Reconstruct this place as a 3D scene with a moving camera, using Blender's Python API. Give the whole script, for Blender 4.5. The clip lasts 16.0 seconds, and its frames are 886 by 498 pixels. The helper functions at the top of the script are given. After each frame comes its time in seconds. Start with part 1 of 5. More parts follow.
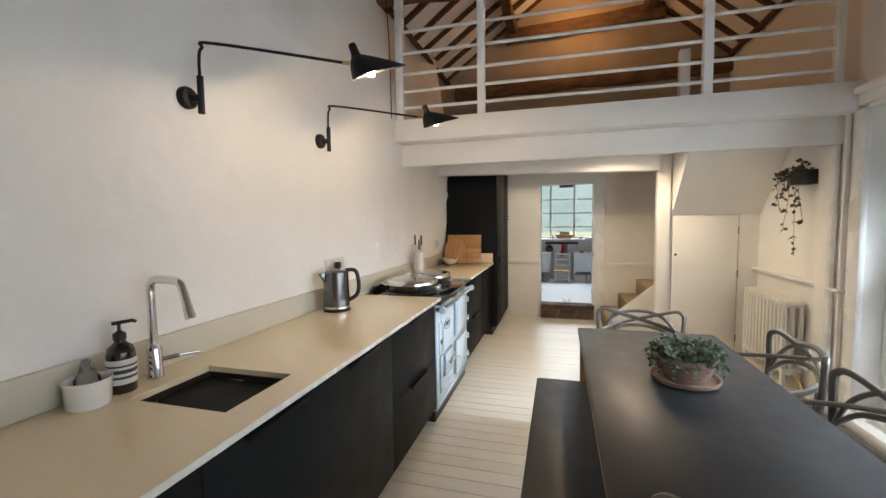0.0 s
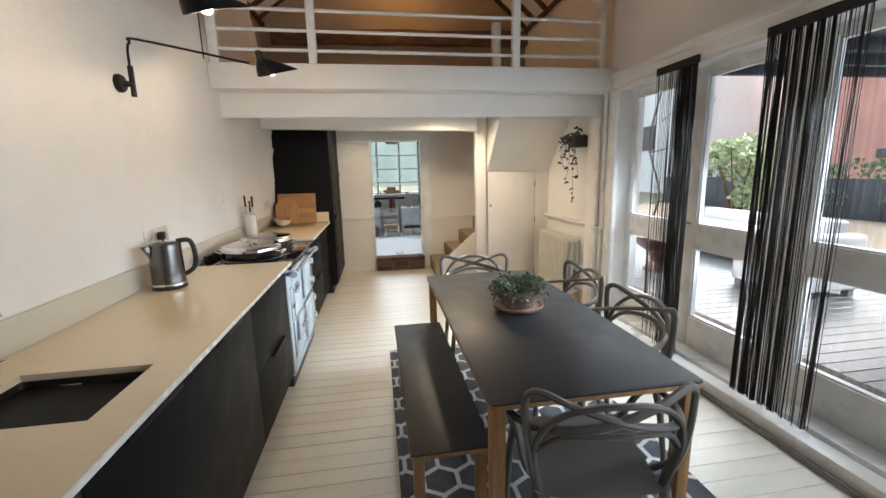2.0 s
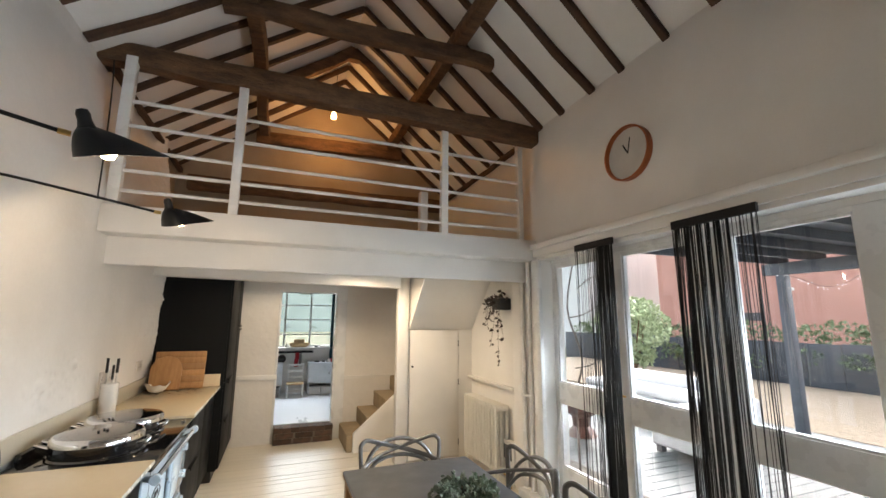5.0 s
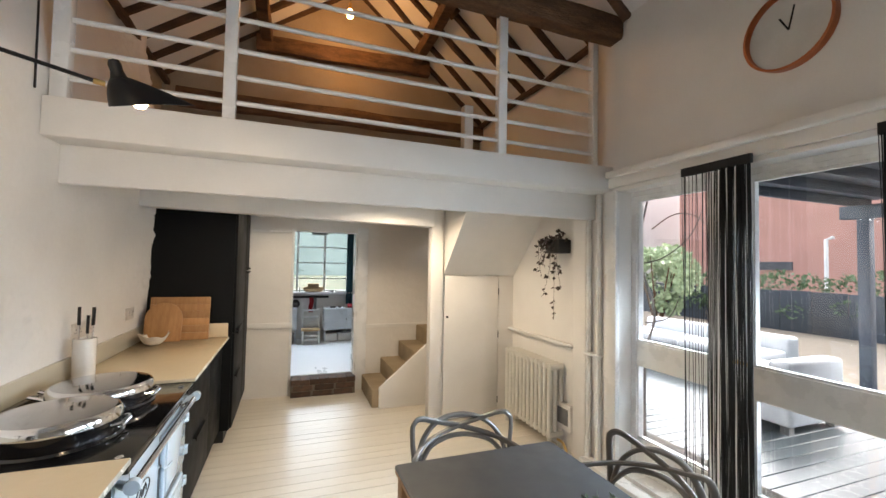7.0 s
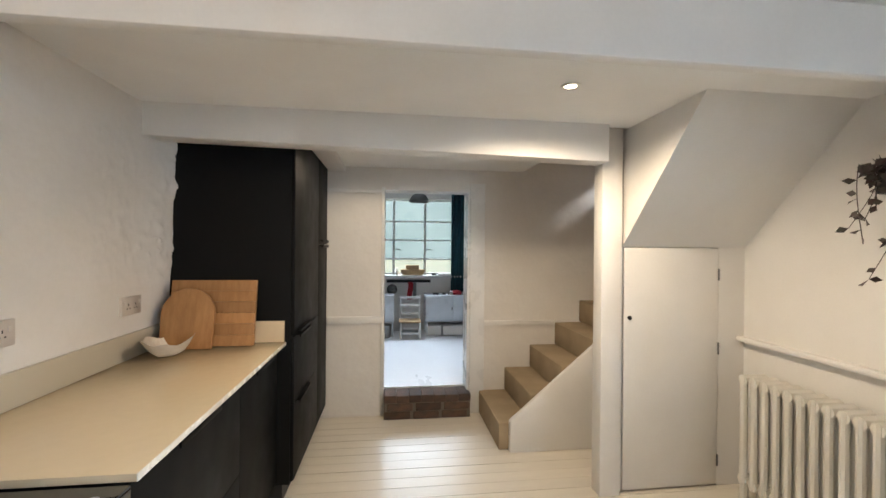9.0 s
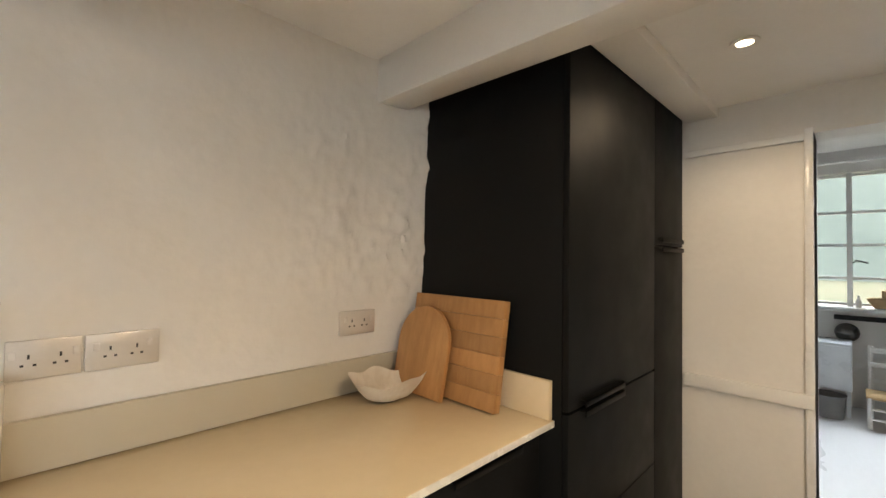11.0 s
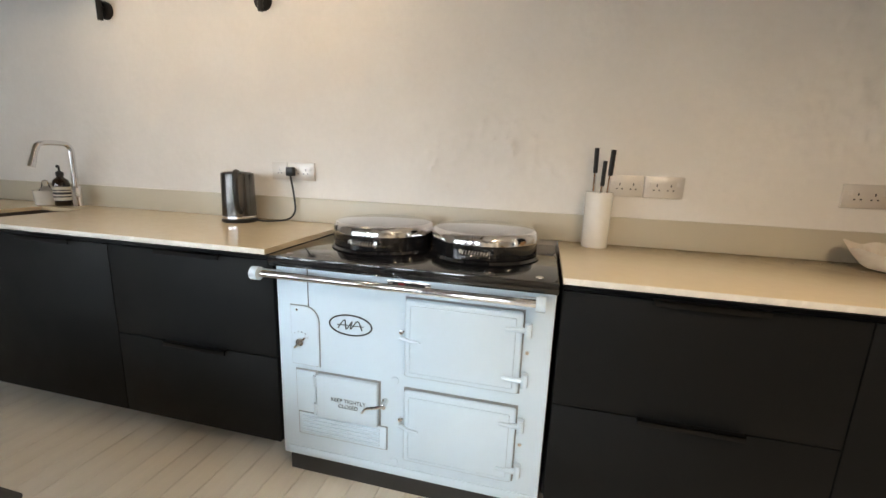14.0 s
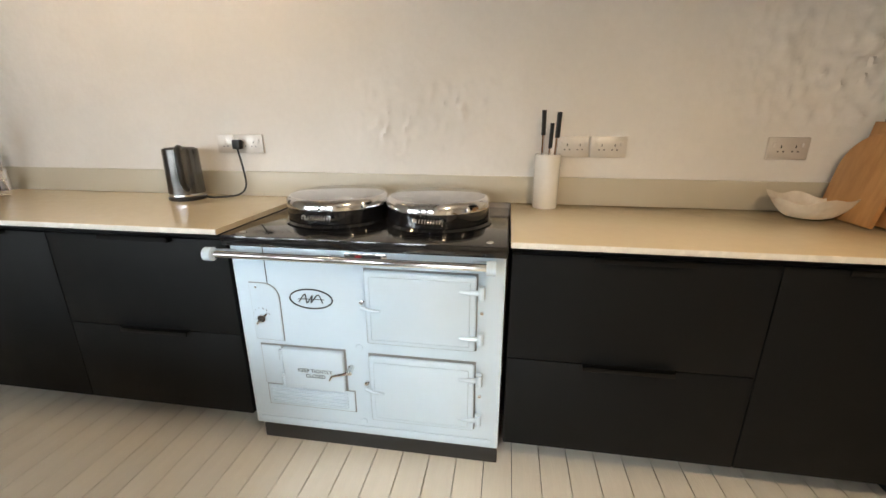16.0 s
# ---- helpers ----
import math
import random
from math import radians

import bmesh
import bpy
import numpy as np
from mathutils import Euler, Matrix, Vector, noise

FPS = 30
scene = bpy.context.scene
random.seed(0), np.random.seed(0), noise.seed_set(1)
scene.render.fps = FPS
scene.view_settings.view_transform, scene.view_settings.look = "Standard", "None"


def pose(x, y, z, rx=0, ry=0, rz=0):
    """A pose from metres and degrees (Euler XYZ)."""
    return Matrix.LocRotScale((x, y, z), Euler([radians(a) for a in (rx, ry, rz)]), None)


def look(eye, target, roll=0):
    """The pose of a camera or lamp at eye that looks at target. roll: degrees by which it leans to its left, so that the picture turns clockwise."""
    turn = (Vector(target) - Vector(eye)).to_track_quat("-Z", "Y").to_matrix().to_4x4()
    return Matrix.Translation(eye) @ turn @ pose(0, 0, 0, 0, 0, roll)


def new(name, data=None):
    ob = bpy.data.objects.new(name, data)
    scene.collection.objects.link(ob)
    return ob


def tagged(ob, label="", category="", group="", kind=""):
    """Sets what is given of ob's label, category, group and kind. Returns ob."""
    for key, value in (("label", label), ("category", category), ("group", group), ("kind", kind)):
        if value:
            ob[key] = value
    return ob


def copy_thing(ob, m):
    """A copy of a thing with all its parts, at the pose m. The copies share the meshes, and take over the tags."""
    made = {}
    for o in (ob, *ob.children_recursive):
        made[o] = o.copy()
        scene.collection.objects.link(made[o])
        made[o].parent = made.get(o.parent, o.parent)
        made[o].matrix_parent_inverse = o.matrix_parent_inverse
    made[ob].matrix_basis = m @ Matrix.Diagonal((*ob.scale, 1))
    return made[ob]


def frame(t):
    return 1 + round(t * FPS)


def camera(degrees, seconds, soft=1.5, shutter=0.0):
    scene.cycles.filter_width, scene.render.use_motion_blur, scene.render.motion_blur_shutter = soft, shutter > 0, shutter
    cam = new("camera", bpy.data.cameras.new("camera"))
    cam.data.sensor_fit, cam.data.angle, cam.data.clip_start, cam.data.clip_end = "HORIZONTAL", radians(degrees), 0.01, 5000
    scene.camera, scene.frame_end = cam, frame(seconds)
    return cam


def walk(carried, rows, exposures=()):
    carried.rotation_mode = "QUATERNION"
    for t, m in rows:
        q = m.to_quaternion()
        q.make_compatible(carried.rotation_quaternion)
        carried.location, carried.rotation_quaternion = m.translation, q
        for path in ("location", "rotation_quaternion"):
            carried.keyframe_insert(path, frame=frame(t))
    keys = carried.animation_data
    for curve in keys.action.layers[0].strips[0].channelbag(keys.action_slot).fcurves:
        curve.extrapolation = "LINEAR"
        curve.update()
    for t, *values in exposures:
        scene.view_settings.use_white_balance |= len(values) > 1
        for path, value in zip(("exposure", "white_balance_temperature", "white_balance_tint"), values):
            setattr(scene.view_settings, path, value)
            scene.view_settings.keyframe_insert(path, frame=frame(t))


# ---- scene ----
cam = camera(94.5, 16.0)
PATH = [
    (0, (-0.014, 0.292, 1.429), (-0.558, 2.212, 1.292), -0.8),
    (0.5, (-0.157, 0.222, 1.464), (-0.312, 2.211, 1.32), -1.0),
    (1, (-0.233, 0.18, 1.454), (-0.151, 2.17, 1.273), -1.3),
    (1.5, (-0.232, 0.168, 1.459), (-0.013, 2.137, 1.187), -1.4),
    (2, (-0.205, 0.195, 1.458), (0.098, 2.138, 1.09), -1.4),
    (2.5, (-0.196, 0.273, 1.461), (0.174, 2.192, 1.037), -1.3),
    (3, (-0.187, 0.39, 1.498), (0.265, 2.31, 1.162), -1.0),
    (3.5, (-0.15, 0.456, 1.537), (0.408, 2.375, 1.455), -0.7),
    (4, (-0.179, 0.462, 1.566), (0.48, 2.339, 1.775), -0.4),
    (4.2, (-0.198, 0.464, 1.568), (0.493, 2.313, 1.887), -0.5),
    (6.3, (-0.331, 0.822, 1.604), (0.388, 2.656, 1.948), 0.8),
    (6.5, (-0.331, 0.941, 1.601), (0.386, 2.789, 1.863), 0.9),
    (7, (-0.317, 1.312, 1.563), (0.383, 3.184, 1.639), 1.1),
    (7.5, (-0.304, 1.667, 1.542), (0.297, 3.574, 1.537), 1.2),
    (8, (-0.289, 2.037, 1.497), (0.178, 3.981, 1.491), 1.4),
    (8.2, (-0.267, 2.198, 1.479), (0.158, 4.152, 1.472), 1.4),
    (10.3, (-0.183, 3.971, 1.405), (-0.783, 5.879, 1.434), -0.4),
    (10.5, (-0.196, 4.071, 1.398), (-1.031, 5.888, 1.435), -0.1),
    (11, (-0.147, 4.185, 1.386), (-1.566, 5.594, 1.434), 0.8),
    (11.5, (-0.037, 4.11, 1.367), (-1.812, 5.029, 1.414), 2.2),
    (12, (0.187, 4.052, 1.305), (-1.787, 4.369, 1.337), 2.1),
    (12.5, (0.339, 3.94, 1.248), (-1.66, 3.862, 1.247), 2.6),
    (13, (0.383, 3.901, 1.224), (-1.591, 3.588, 1.146), 2.6),
    (13.5, (0.406, 3.885, 1.218), (-1.535, 3.469, 0.975), 2.3),
    (14, (0.405, 3.88, 1.215), (-1.499, 3.424, 0.807), 2.1),
    (14.5, (0.412, 3.876, 1.222), (-1.458, 3.402, 0.694), 1.6),
    (15, (0.425, 3.87, 1.231), (-1.427, 3.401, 0.639), 1.2),
    (15.5, (0.426, 3.879, 1.234), (-1.433, 3.458, 0.625), 0.6),
    (16, (0.423, 3.933, 1.257), (-1.463, 3.64, 0.659), -0.0),
]
walk(cam, [(t, look(eye, target, roll)) for t, eye, target, roll in PATH],
     exposures=[(0, 2.68, 6300, 11), (2, 2.68, 6250, 11), (4, 2.72, 6450, 11), (6.5, 2.82, 6300, 11), (8, 2.65, 6050, 11), (10.5, 2.9, 6200, 11), (11, 2.75, 6750, 11), (12, 3.0, 6000, 11), (12.5, 2.65, 5900, 11), (14, 2.6, 6600, 11), (16, 2.65, 6800, 11)])

# ---- world and light ----
world = bpy.data.worlds.new("overcast")
scene.world = world
world.use_nodes = True
wn = world.node_tree.nodes
wl = world.node_tree.links
sky = wn.new("ShaderNodeTexSky")
sky.sky_type = "NISHITA"
sky.sun_disc = False
sky.sun_elevation = radians(38)
sky.sun_rotation = radians(70)
sky.air_density, sky.dust_density, sky.ozone_density = 1.0, 6.0, 1.0
grey = wn.new("ShaderNodeHueSaturation")
grey.inputs["Saturation"].default_value = 0.25
wl.new(sky.outputs[0], grey.inputs["Color"])
wl.new(grey.outputs[0], wn["Background"].inputs["Color"])
wn["Background"].inputs["Strength"].default_value = 0.15


def lamp(name, kind, place, power, colour, size=0.03, target=None, angle=None):
    data = bpy.data.lights.new(name, kind)
    data.energy, data.color = power, colour
    if kind == "SUN":
        data.angle = size
    else:
        data.shadow_soft_size = size
    if angle:
        data.spot_size, data.spot_blend = radians(angle), 0.6
    ob = new(name, data)
    ob.matrix_world = look(place, target) if target else Matrix.Translation(place)
    return ob


WARM = (1.0, 0.76, 0.50)
lamp("sun", "SUN", (12, -4, 9), 1.4, (1.0, 0.96, 0.91), radians(15), (0, 2, 0))


def window_light(name, place, target, w, h, power, spread):
    """Daylight standing in a window's opening."""
    data = bpy.data.lights.new(name, "AREA")
    data.shape, data.size, data.size_y = "RECTANGLE", w, h
    data.energy, data.color, data.spread = power, (0.80, 0.92, 1.0), radians(spread)
    ob = new(name, data)
    ob.matrix_world = look(place, target)
    return ob


for k in range(3):
    y = 3.36 - 0.805 * k
    window_light("daylight_garden_door", (2.23, y - 0.04, 1.40), (1.21, y - 0.04 + 0.15 * k, 0.62), 0.48, 1.0, 1.9, 72)
# added daylight from three unseen doors further south, brightening alcove and ceiling
for k in (3, 4, 5):
    y = 3.36 - 0.805 * k
    window_light("daylight_garden_door", (2.23, y, 1.35), (1.21, y + 1.35, 1.30), 0.52, 1.2, 1.9, 135)
window_light("daylight_far_window", (0.2, 9.0, 1.62), (0.2, 8.2, 0.72), 1.7, 1.0, 2.8, 84)


# ---- materials ----
def nodes_of(name):
    m = bpy.data.materials.new(name)
    m.use_nodes = True
    return m, m.node_tree.nodes, m.node_tree.links, m.node_tree.nodes["Principled BSDF"]


def paint(name, c1, c2=None, rough=0.5, metal=0.0, scale=6.0, fine=120.0, bump=0.1, depth=0.004, coat=0.0, stretch=(1, 1, 1), vary=0.0, rvar=0.12, lumps=0.0, lump_scale=9.0, spec=0.5):
    """Two scales of colour change, roughness change and relief."""
    m, n, l, b = nodes_of(name)
    c2 = c2 or tuple(v * 0.86 for v in c1)
    co = n.new("ShaderNodeTexCoord")
    mp = n.new("ShaderNodeMapping")
    mp.inputs["Scale"].default_value = stretch
    l.new(co.outputs["Object"], mp.inputs["Vector"])
    big = n.new("ShaderNodeTexNoise")
    big.inputs["Scale"].default_value, big.inputs["Detail"].default_value = scale, 5
    small = n.new("ShaderNodeTexNoise")
    small.inputs["Scale"].default_value, small.inputs["Detail"].default_value = fine, 3
    l.new(mp.outputs[0], big.inputs["Vector"])
    l.new(mp.outputs[0], small.inputs["Vector"])
    ramp = n.new("ShaderNodeValToRGB")
    ramp.color_ramp.elements[0].position, ramp.color_ramp.elements[1].position = 0.35, 0.7
    ramp.color_ramp.elements[0].color, ramp.color_ramp.elements[1].color = (*c2, 1), (*c1, 1)
    mixf = n.new("ShaderNodeMath")
    mixf.operation = "MULTIPLY_ADD"
    mixf.inputs[1].default_value = 0.3
    l.new(small.outputs["Fac"], mixf.inputs[0])
    sub = n.new("ShaderNodeMath")
    sub.operation = "SUBTRACT"
    sub.inputs[1].default_value = 0.15
    l.new(big.outputs["Fac"], sub.inputs[0])
    l.new(sub.outputs[0], mixf.inputs[2])
    l.new(mixf.outputs[0], ramp.inputs["Fac"])
    out = ramp.outputs["Color"]
    if vary:
        info = n.new("ShaderNodeObjectInfo")
        hs = n.new("ShaderNodeHueSaturation")
        mr = n.new("ShaderNodeMapRange")
        mr.inputs["To Min"].default_value, mr.inputs["To Max"].default_value = 1 - vary, 1 + vary
        l.new(info.outputs["Random"], mr.inputs["Value"])
        l.new(mr.outputs[0], hs.inputs["Value"])
        l.new(out, hs.inputs["Color"])
        out = hs.outputs[0]
    l.new(out, b.inputs["Base Color"])
    rr = n.new("ShaderNodeMapRange")
    rr.inputs["To Min"].default_value, rr.inputs["To Max"].default_value = max(rough - rvar, 0.02), min(rough + rvar, 1)
    l.new(big.outputs["Fac"], rr.inputs["Value"])
    l.new(rr.outputs[0], b.inputs["Roughness"])
    b.inputs["Metallic"].default_value = metal
    b.inputs["Specular IOR Level"].default_value = spec
    b.inputs["Coat Weight"].default_value = coat
    b.inputs["Coat Roughness"].default_value = 0.08
    if bump:
        bp = n.new("ShaderNodeBump")
        bp.inputs["Strength"].default_value, bp.inputs["Distance"].default_value = bump, depth
        l.new(small.outputs["Fac"], bp.inputs["Height"])
        if lumps:
            lt = n.new("ShaderNodeTexNoise")
            lt.inputs["Scale"].default_value, lt.inputs["Detail"].default_value, lt.inputs["Roughness"].default_value = lump_scale, 2.5, 0.45
            l.new(mp.outputs[0], lt.inputs["Vector"])
            b2 = n.new("ShaderNodeBump")
            b2.inputs["Strength"].default_value, b2.inputs["Distance"].default_value = lumps, 0.03
            l.new(lt.outputs["Fac"], b2.inputs["Height"])
            l.new(b2.outputs[0], bp.inputs["Normal"])
        l.new(bp.outputs[0], b.inputs["Normal"])
    return m


def glass_mat(name, tint=(1, 1, 1)):
    m, n, l, b = nodes_of(name)
    b.inputs["Base Color"].default_value = (*tint, 1)
    b.inputs["Roughness"].default_value = 0.0
    b.inputs["Transmission Weight"].default_value = 1.0
    b.inputs["IOR"].default_value = 1.45
    return m


def glow(name, colour, power):
    m, n, l, b = nodes_of(name)
    b.inputs["Base Color"].default_value = (*colour, 1)
    b.inputs["Emission Color"].default_value = (*colour, 1)
    b.inputs["Emission Strength"].default_value = power
    return m


PLASTER = paint("lime_plaster", (0.80, 0.77, 0.73), (0.74, 0.71, 0.67), 0.55, scale=2.2, fine=45, bump=0.14, depth=0.006, lumps=0.22, lump_scale=9, rvar=0.08)
WHITE = paint("white_paint", (0.80, 0.78, 0.75), (0.75, 0.73, 0.70), 0.4, scale=3, fine=90, bump=0.08, depth=0.003)
GLOSSWHITE = paint("gloss_white_paint", (0.80, 0.80, 0.79), (0.74, 0.74, 0.73), 0.28, scale=5, fine=60, bump=0.08)
CEIL = paint("ceiling_white", (0.86, 0.85, 0.83), (0.81, 0.80, 0.78), 0.7, scale=3, fine=80, bump=0.15)
FLOORP = paint("painted_floorboard", (0.76, 0.71, 0.62), (0.67, 0.62, 0.535), 0.33, scale=3.5, fine=70, bump=0.18, depth=0.003, stretch=(0.25, 2.2, 1), vary=0.035, rvar=0.1)
GAP = paint("floor_gap", (0.07, 0.06, 0.05), rough=0.9)
QUARTZ = paint("quartz_worktop", (0.70, 0.58, 0.40), (0.685, 0.565, 0.388), 0.16, scale=30, fine=300, bump=0.02, rvar=0.05, coat=0.2)
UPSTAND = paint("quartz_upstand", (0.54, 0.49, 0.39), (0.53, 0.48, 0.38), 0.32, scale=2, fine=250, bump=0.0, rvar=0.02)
CAB = paint("matt_black_cabinet", (0.0068, 0.0072, 0.0076), (0.006, 0.0064, 0.0068), 0.54, scale=8, fine=250, bump=0.03, vary=0.03, spec=0.14)
HANDLE = paint("black_handle", (0.004, 0.004, 0.004), rough=0.5, bump=0.03, spec=0.2)
BLACKM = paint("black_lacquer_metal", (0.010, 0.010, 0.011), rough=0.42, bump=0.05, spec=0.3)
BRASS = paint("brass", (0.72, 0.50, 0.20), (0.55, 0.36, 0.14), 0.3, 1.0)
CHROME = paint("chrome", (0.82, 0.82, 0.83), (0.76, 0.76, 0.77), 0.10, 1.0, bump=0.0, rvar=0.05)
STEEL = paint("brushed_steel", (0.17, 0.165, 0.16), (0.13, 0.125, 0.12), 0.24, 1.0, scale=10, fine=300, bump=0.03, stretch=(1, 1, 0.05))
LIDTOP = paint("brushed_lid_top", (0.46, 0.46, 0.47), (0.42, 0.42, 0.43), 0.07, 1.0, scale=5, fine=200, bump=0.0, rvar=0.03)
DARKSTEEL = paint("dark_sink_steel", (0.17, 0.14, 0.12), (0.12, 0.10, 0.085), 0.34, 1.0, fine=250, bump=0.03)
ENAMEL = paint("pale_blue_white_enamel", (0.57, 0.685, 0.785), (0.55, 0.66, 0.755), 0.12, scale=4, fine=40, bump=0.03, coat=0.5, rvar=0.05)
BLACKEN = paint("black_enamel", (0.008, 0.008, 0.009), (0.006, 0.006, 0.007), 0.10, scale=6, fine=80, bump=0.02, coat=0.6, rvar=0.05)
PLINTH = paint("black_plinth", (0.02, 0.02, 0.02), rough=0.5)
OAK = paint("oak", (0.42, 0.24, 0.10), (0.30, 0.16, 0.065), 0.45, scale=7, fine=60, bump=0.15, stretch=(6, 6, 0.7))
BEECH = paint("beech_board", (0.47, 0.25, 0.10), (0.38, 0.19, 0.07), 0.5, scale=8, fine=50, bump=0.1, stretch=(5, 5, 0.6), vary=0.16)
LINO = paint("black_linoleum_top", (0.018, 0.021, 0.026), (0.014, 0.017, 0.021), 0.45, scale=9, fine=260, bump=0.04)
CHAIRP = paint("grey_moulded_plastic", (0.125, 0.117, 0.109), (0.105, 0.098, 0.091), 0.38, scale=8, fine=200, bump=0.03)
BEAM = paint("old_timber", (0.20, 0.105, 0.05), (0.075, 0.037, 0.018), 0.75, scale=5, fine=40, bump=0.7, depth=0.012, stretch=(1, 3, 3), lumps=0.5)
RAFTER = paint("dark_rafter", (0.10, 0.050, 0.026), (0.045, 0.022, 0.012), 0.75, scale=6, fine=45, bump=0.6, depth=0.01)
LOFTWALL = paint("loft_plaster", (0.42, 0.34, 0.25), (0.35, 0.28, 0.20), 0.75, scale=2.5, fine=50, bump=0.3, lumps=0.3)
TERRA = paint("terracotta", (0.29, 0.19, 0.14), (0.21, 0.135, 0.10), 0.8, scale=9, fine=90, bump=0.25)
LEAF = paint("small_leaf", (0.22, 0.26, 0.19), (0.075, 0.11, 0.06), 0.4, scale=25, fine=80, bump=0.1)
LEAFD = paint("dark_trailing_leaf", (0.045, 0.05, 0.035), (0.05, 0.022, 0.022), 0.4, scale=18, fine=80, bump=0.1)
SOIL = paint("soil", (0.03, 0.02, 0.015), rough=0.95, fine=50, bump=0.6)
RUGD = paint("charcoal_rug_pile", (0.085, 0.088, 0.10), (0.055, 0.057, 0.066), 0.95, scale=12, fine=350, bump=0.8, depth=0.006)
RUGL = paint("ivory_rug_pile", (0.62, 0.60, 0.56), (0.5, 0.48, 0.45), 0.95, scale=20, fine=350, bump=0.8, depth=0.006)
CERAMIC = paint("white_ceramic", (0.78, 0.75, 0.70), (0.72, 0.69, 0.64), 0.2, scale=6, fine=60, bump=0.03, coat=0.3)
AMBER = paint("brown_glass_bottle", (0.018, 0.008, 0.004), (0.012, 0.006, 0.003), 0.08, bump=0.0, coat=0.6, rvar=0.03)
LABEL = paint("paper_label", (0.68, 0.65, 0.58), rough=0.6)
SOCKET = paint("brushed_socket_plate", (0.70, 0.66, 0.61), (0.64, 0.60, 0.56), 0.35, 0.35, bump=0.02)
SOCKW = paint("white_socket", (0.74, 0.70, 0.66), rough=0.35, bump=0.02)
BLACKP = paint("black_plastic", (0.012, 0.012, 0.012), rough=0.35, bump=0.02)
# grey that paints the shade in the gaps round the cooker's doors and panels
GAPSHADE = paint("grey_gap_shade", (0.22, 0.23, 0.24), rough=0.6, bump=0.0)
EDGEQ = paint("pale_quartz_edge", (0.76, 0.74, 0.68), (0.70, 0.68, 0.62), 0.25, scale=30, fine=300, bump=0.02)
INK = paint("dark_print", (0.03, 0.03, 0.035), rough=0.5, bump=0.0)
SHELL = paint("white_shell", (0.80, 0.76, 0.69), (0.66, 0.60, 0.52), 0.5, scale=14, fine=60, bump=0.3)
RADP = paint("cream_radiator", (0.74, 0.72, 0.66), (0.68, 0.66, 0.60), 0.35, fine=80, bump=0.05)
CLOCKC = paint("copper_rim", (0.52, 0.18, 0.08), (0.42, 0.14, 0.06), 0.32, 0.8)
CLOCKF = paint("clock_face", (0.66, 0.65, 0.62), rough=0.5, bump=0.02)
STRING = paint("black_string", (0.006, 0.006, 0.007), rough=0.7, bump=0.0)
CARPET = paint("beige_stair_carpet", (0.40, 0.31, 0.20), (0.32, 0.25, 0.16), 0.95, fine=300, bump=0.7)
BRICK = paint("red_floor_brick", (0.125, 0.07, 0.047), (0.065, 0.046, 0.035), 0.85, scale=14, fine=90, bump=0.6, depth=0.006, vary=0.3)
MORTAR = paint("mortar", (0.17, 0.145, 0.11), rough=0.95, bump=0.4)
TEAL = paint("teal_curtain", (0.018, 0.085, 0.105), (0.012, 0.06, 0.078), 0.9, scale=10, fine=250, bump=0.3)
GREYC = paint("pale_grey_lacquer", (0.64, 0.68, 0.72), (0.58, 0.62, 0.66), 0.3, bump=0.03)
GLASS = glass_mat("pane_glass")
BULB = glow("lamp_bulb", (1.0, 0.72, 0.42), 6)
FILAMENT = glow("filament_bulb", (1.0, 0.55, 0.2), 4)
DOWNL = glow("downlight", (1.0, 0.86, 0.62), 4)
DECKW = paint("wet_grey_decking", (0.092, 0.110, 0.118), (0.070, 0.084, 0.091), 0.38, scale=2.5, fine=60, bump=0.2, stretch=(0.4, 2, 1), vary=0.12, spec=0.5)
GRAVEL = paint("gravel", (0.36, 0.295, 0.22), (0.22, 0.18, 0.135), 0.95, scale=26, fine=70, bump=1.0, depth=0.03)
GROUNDM = paint("wet_earth", (0.14, 0.13, 0.09), (0.07, 0.09, 0.05), 0.95, scale=0.6, fine=15, bump=0.5)
# fence, pergola and hedge colours are lifted to imitate veiling glare on the glass
FENCE = paint("slate_fence", (0.058, 0.070, 0.088), (0.045, 0.054, 0.069), 0.7, fine=60, bump=0.3, vary=0.15)
PERG = paint("slate_blue_pergola", (0.085, 0.102, 0.13), (0.068, 0.082, 0.106), 0.6, fine=60, bump=0.2)
HEDGE = paint("hedge_leaf", (0.14, 0.21, 0.10), (0.08, 0.135, 0.06), 0.5, scale=8, fine=60, bump=0.2)
# distant greenery with the haze mixed into its pale colour
FARHAZE = paint("haze_painted_far_green", (0.23, 0.29, 0.275), (0.16, 0.21, 0.20), 0.9, scale=0.12, fine=1.2, bump=0.0)
# bush and brick wall are paled to imitate garden haze
BUSH = paint("bush_leaf", (0.42, 0.50, 0.31), (0.30, 0.38, 0.22), 0.5, scale=6, fine=60, bump=0.2)
REDB = paint("red_brick_wall", (0.50, 0.27, 0.225), (0.44, 0.235, 0.195), 0.9, scale=1.2, fine=30, bump=0.3)
PALEB = paint("pale_render", (0.62, 0.65, 0.66), (0.56, 0.59, 0.60), 0.9, scale=0.6, fine=30, bump=0.2)
ROOFT = paint("grey_roof_tile", (0.10, 0.10, 0.11), (0.07, 0.07, 0.075), 0.8, fine=30, bump=0.4)
SOFA = paint("white_outdoor_cover", (0.58, 0.61, 0.64), (0.50, 0.53, 0.56), 0.6, scale=3, fine=120, bump=0.2)
BOWL = paint("rust_red_bowl", (0.09, 0.022, 0.018), (0.05, 0.015, 0.012), 0.35, bump=0.15)
LEDW = glow("fairy_light", (0.9, 0.95, 1.0), 1)
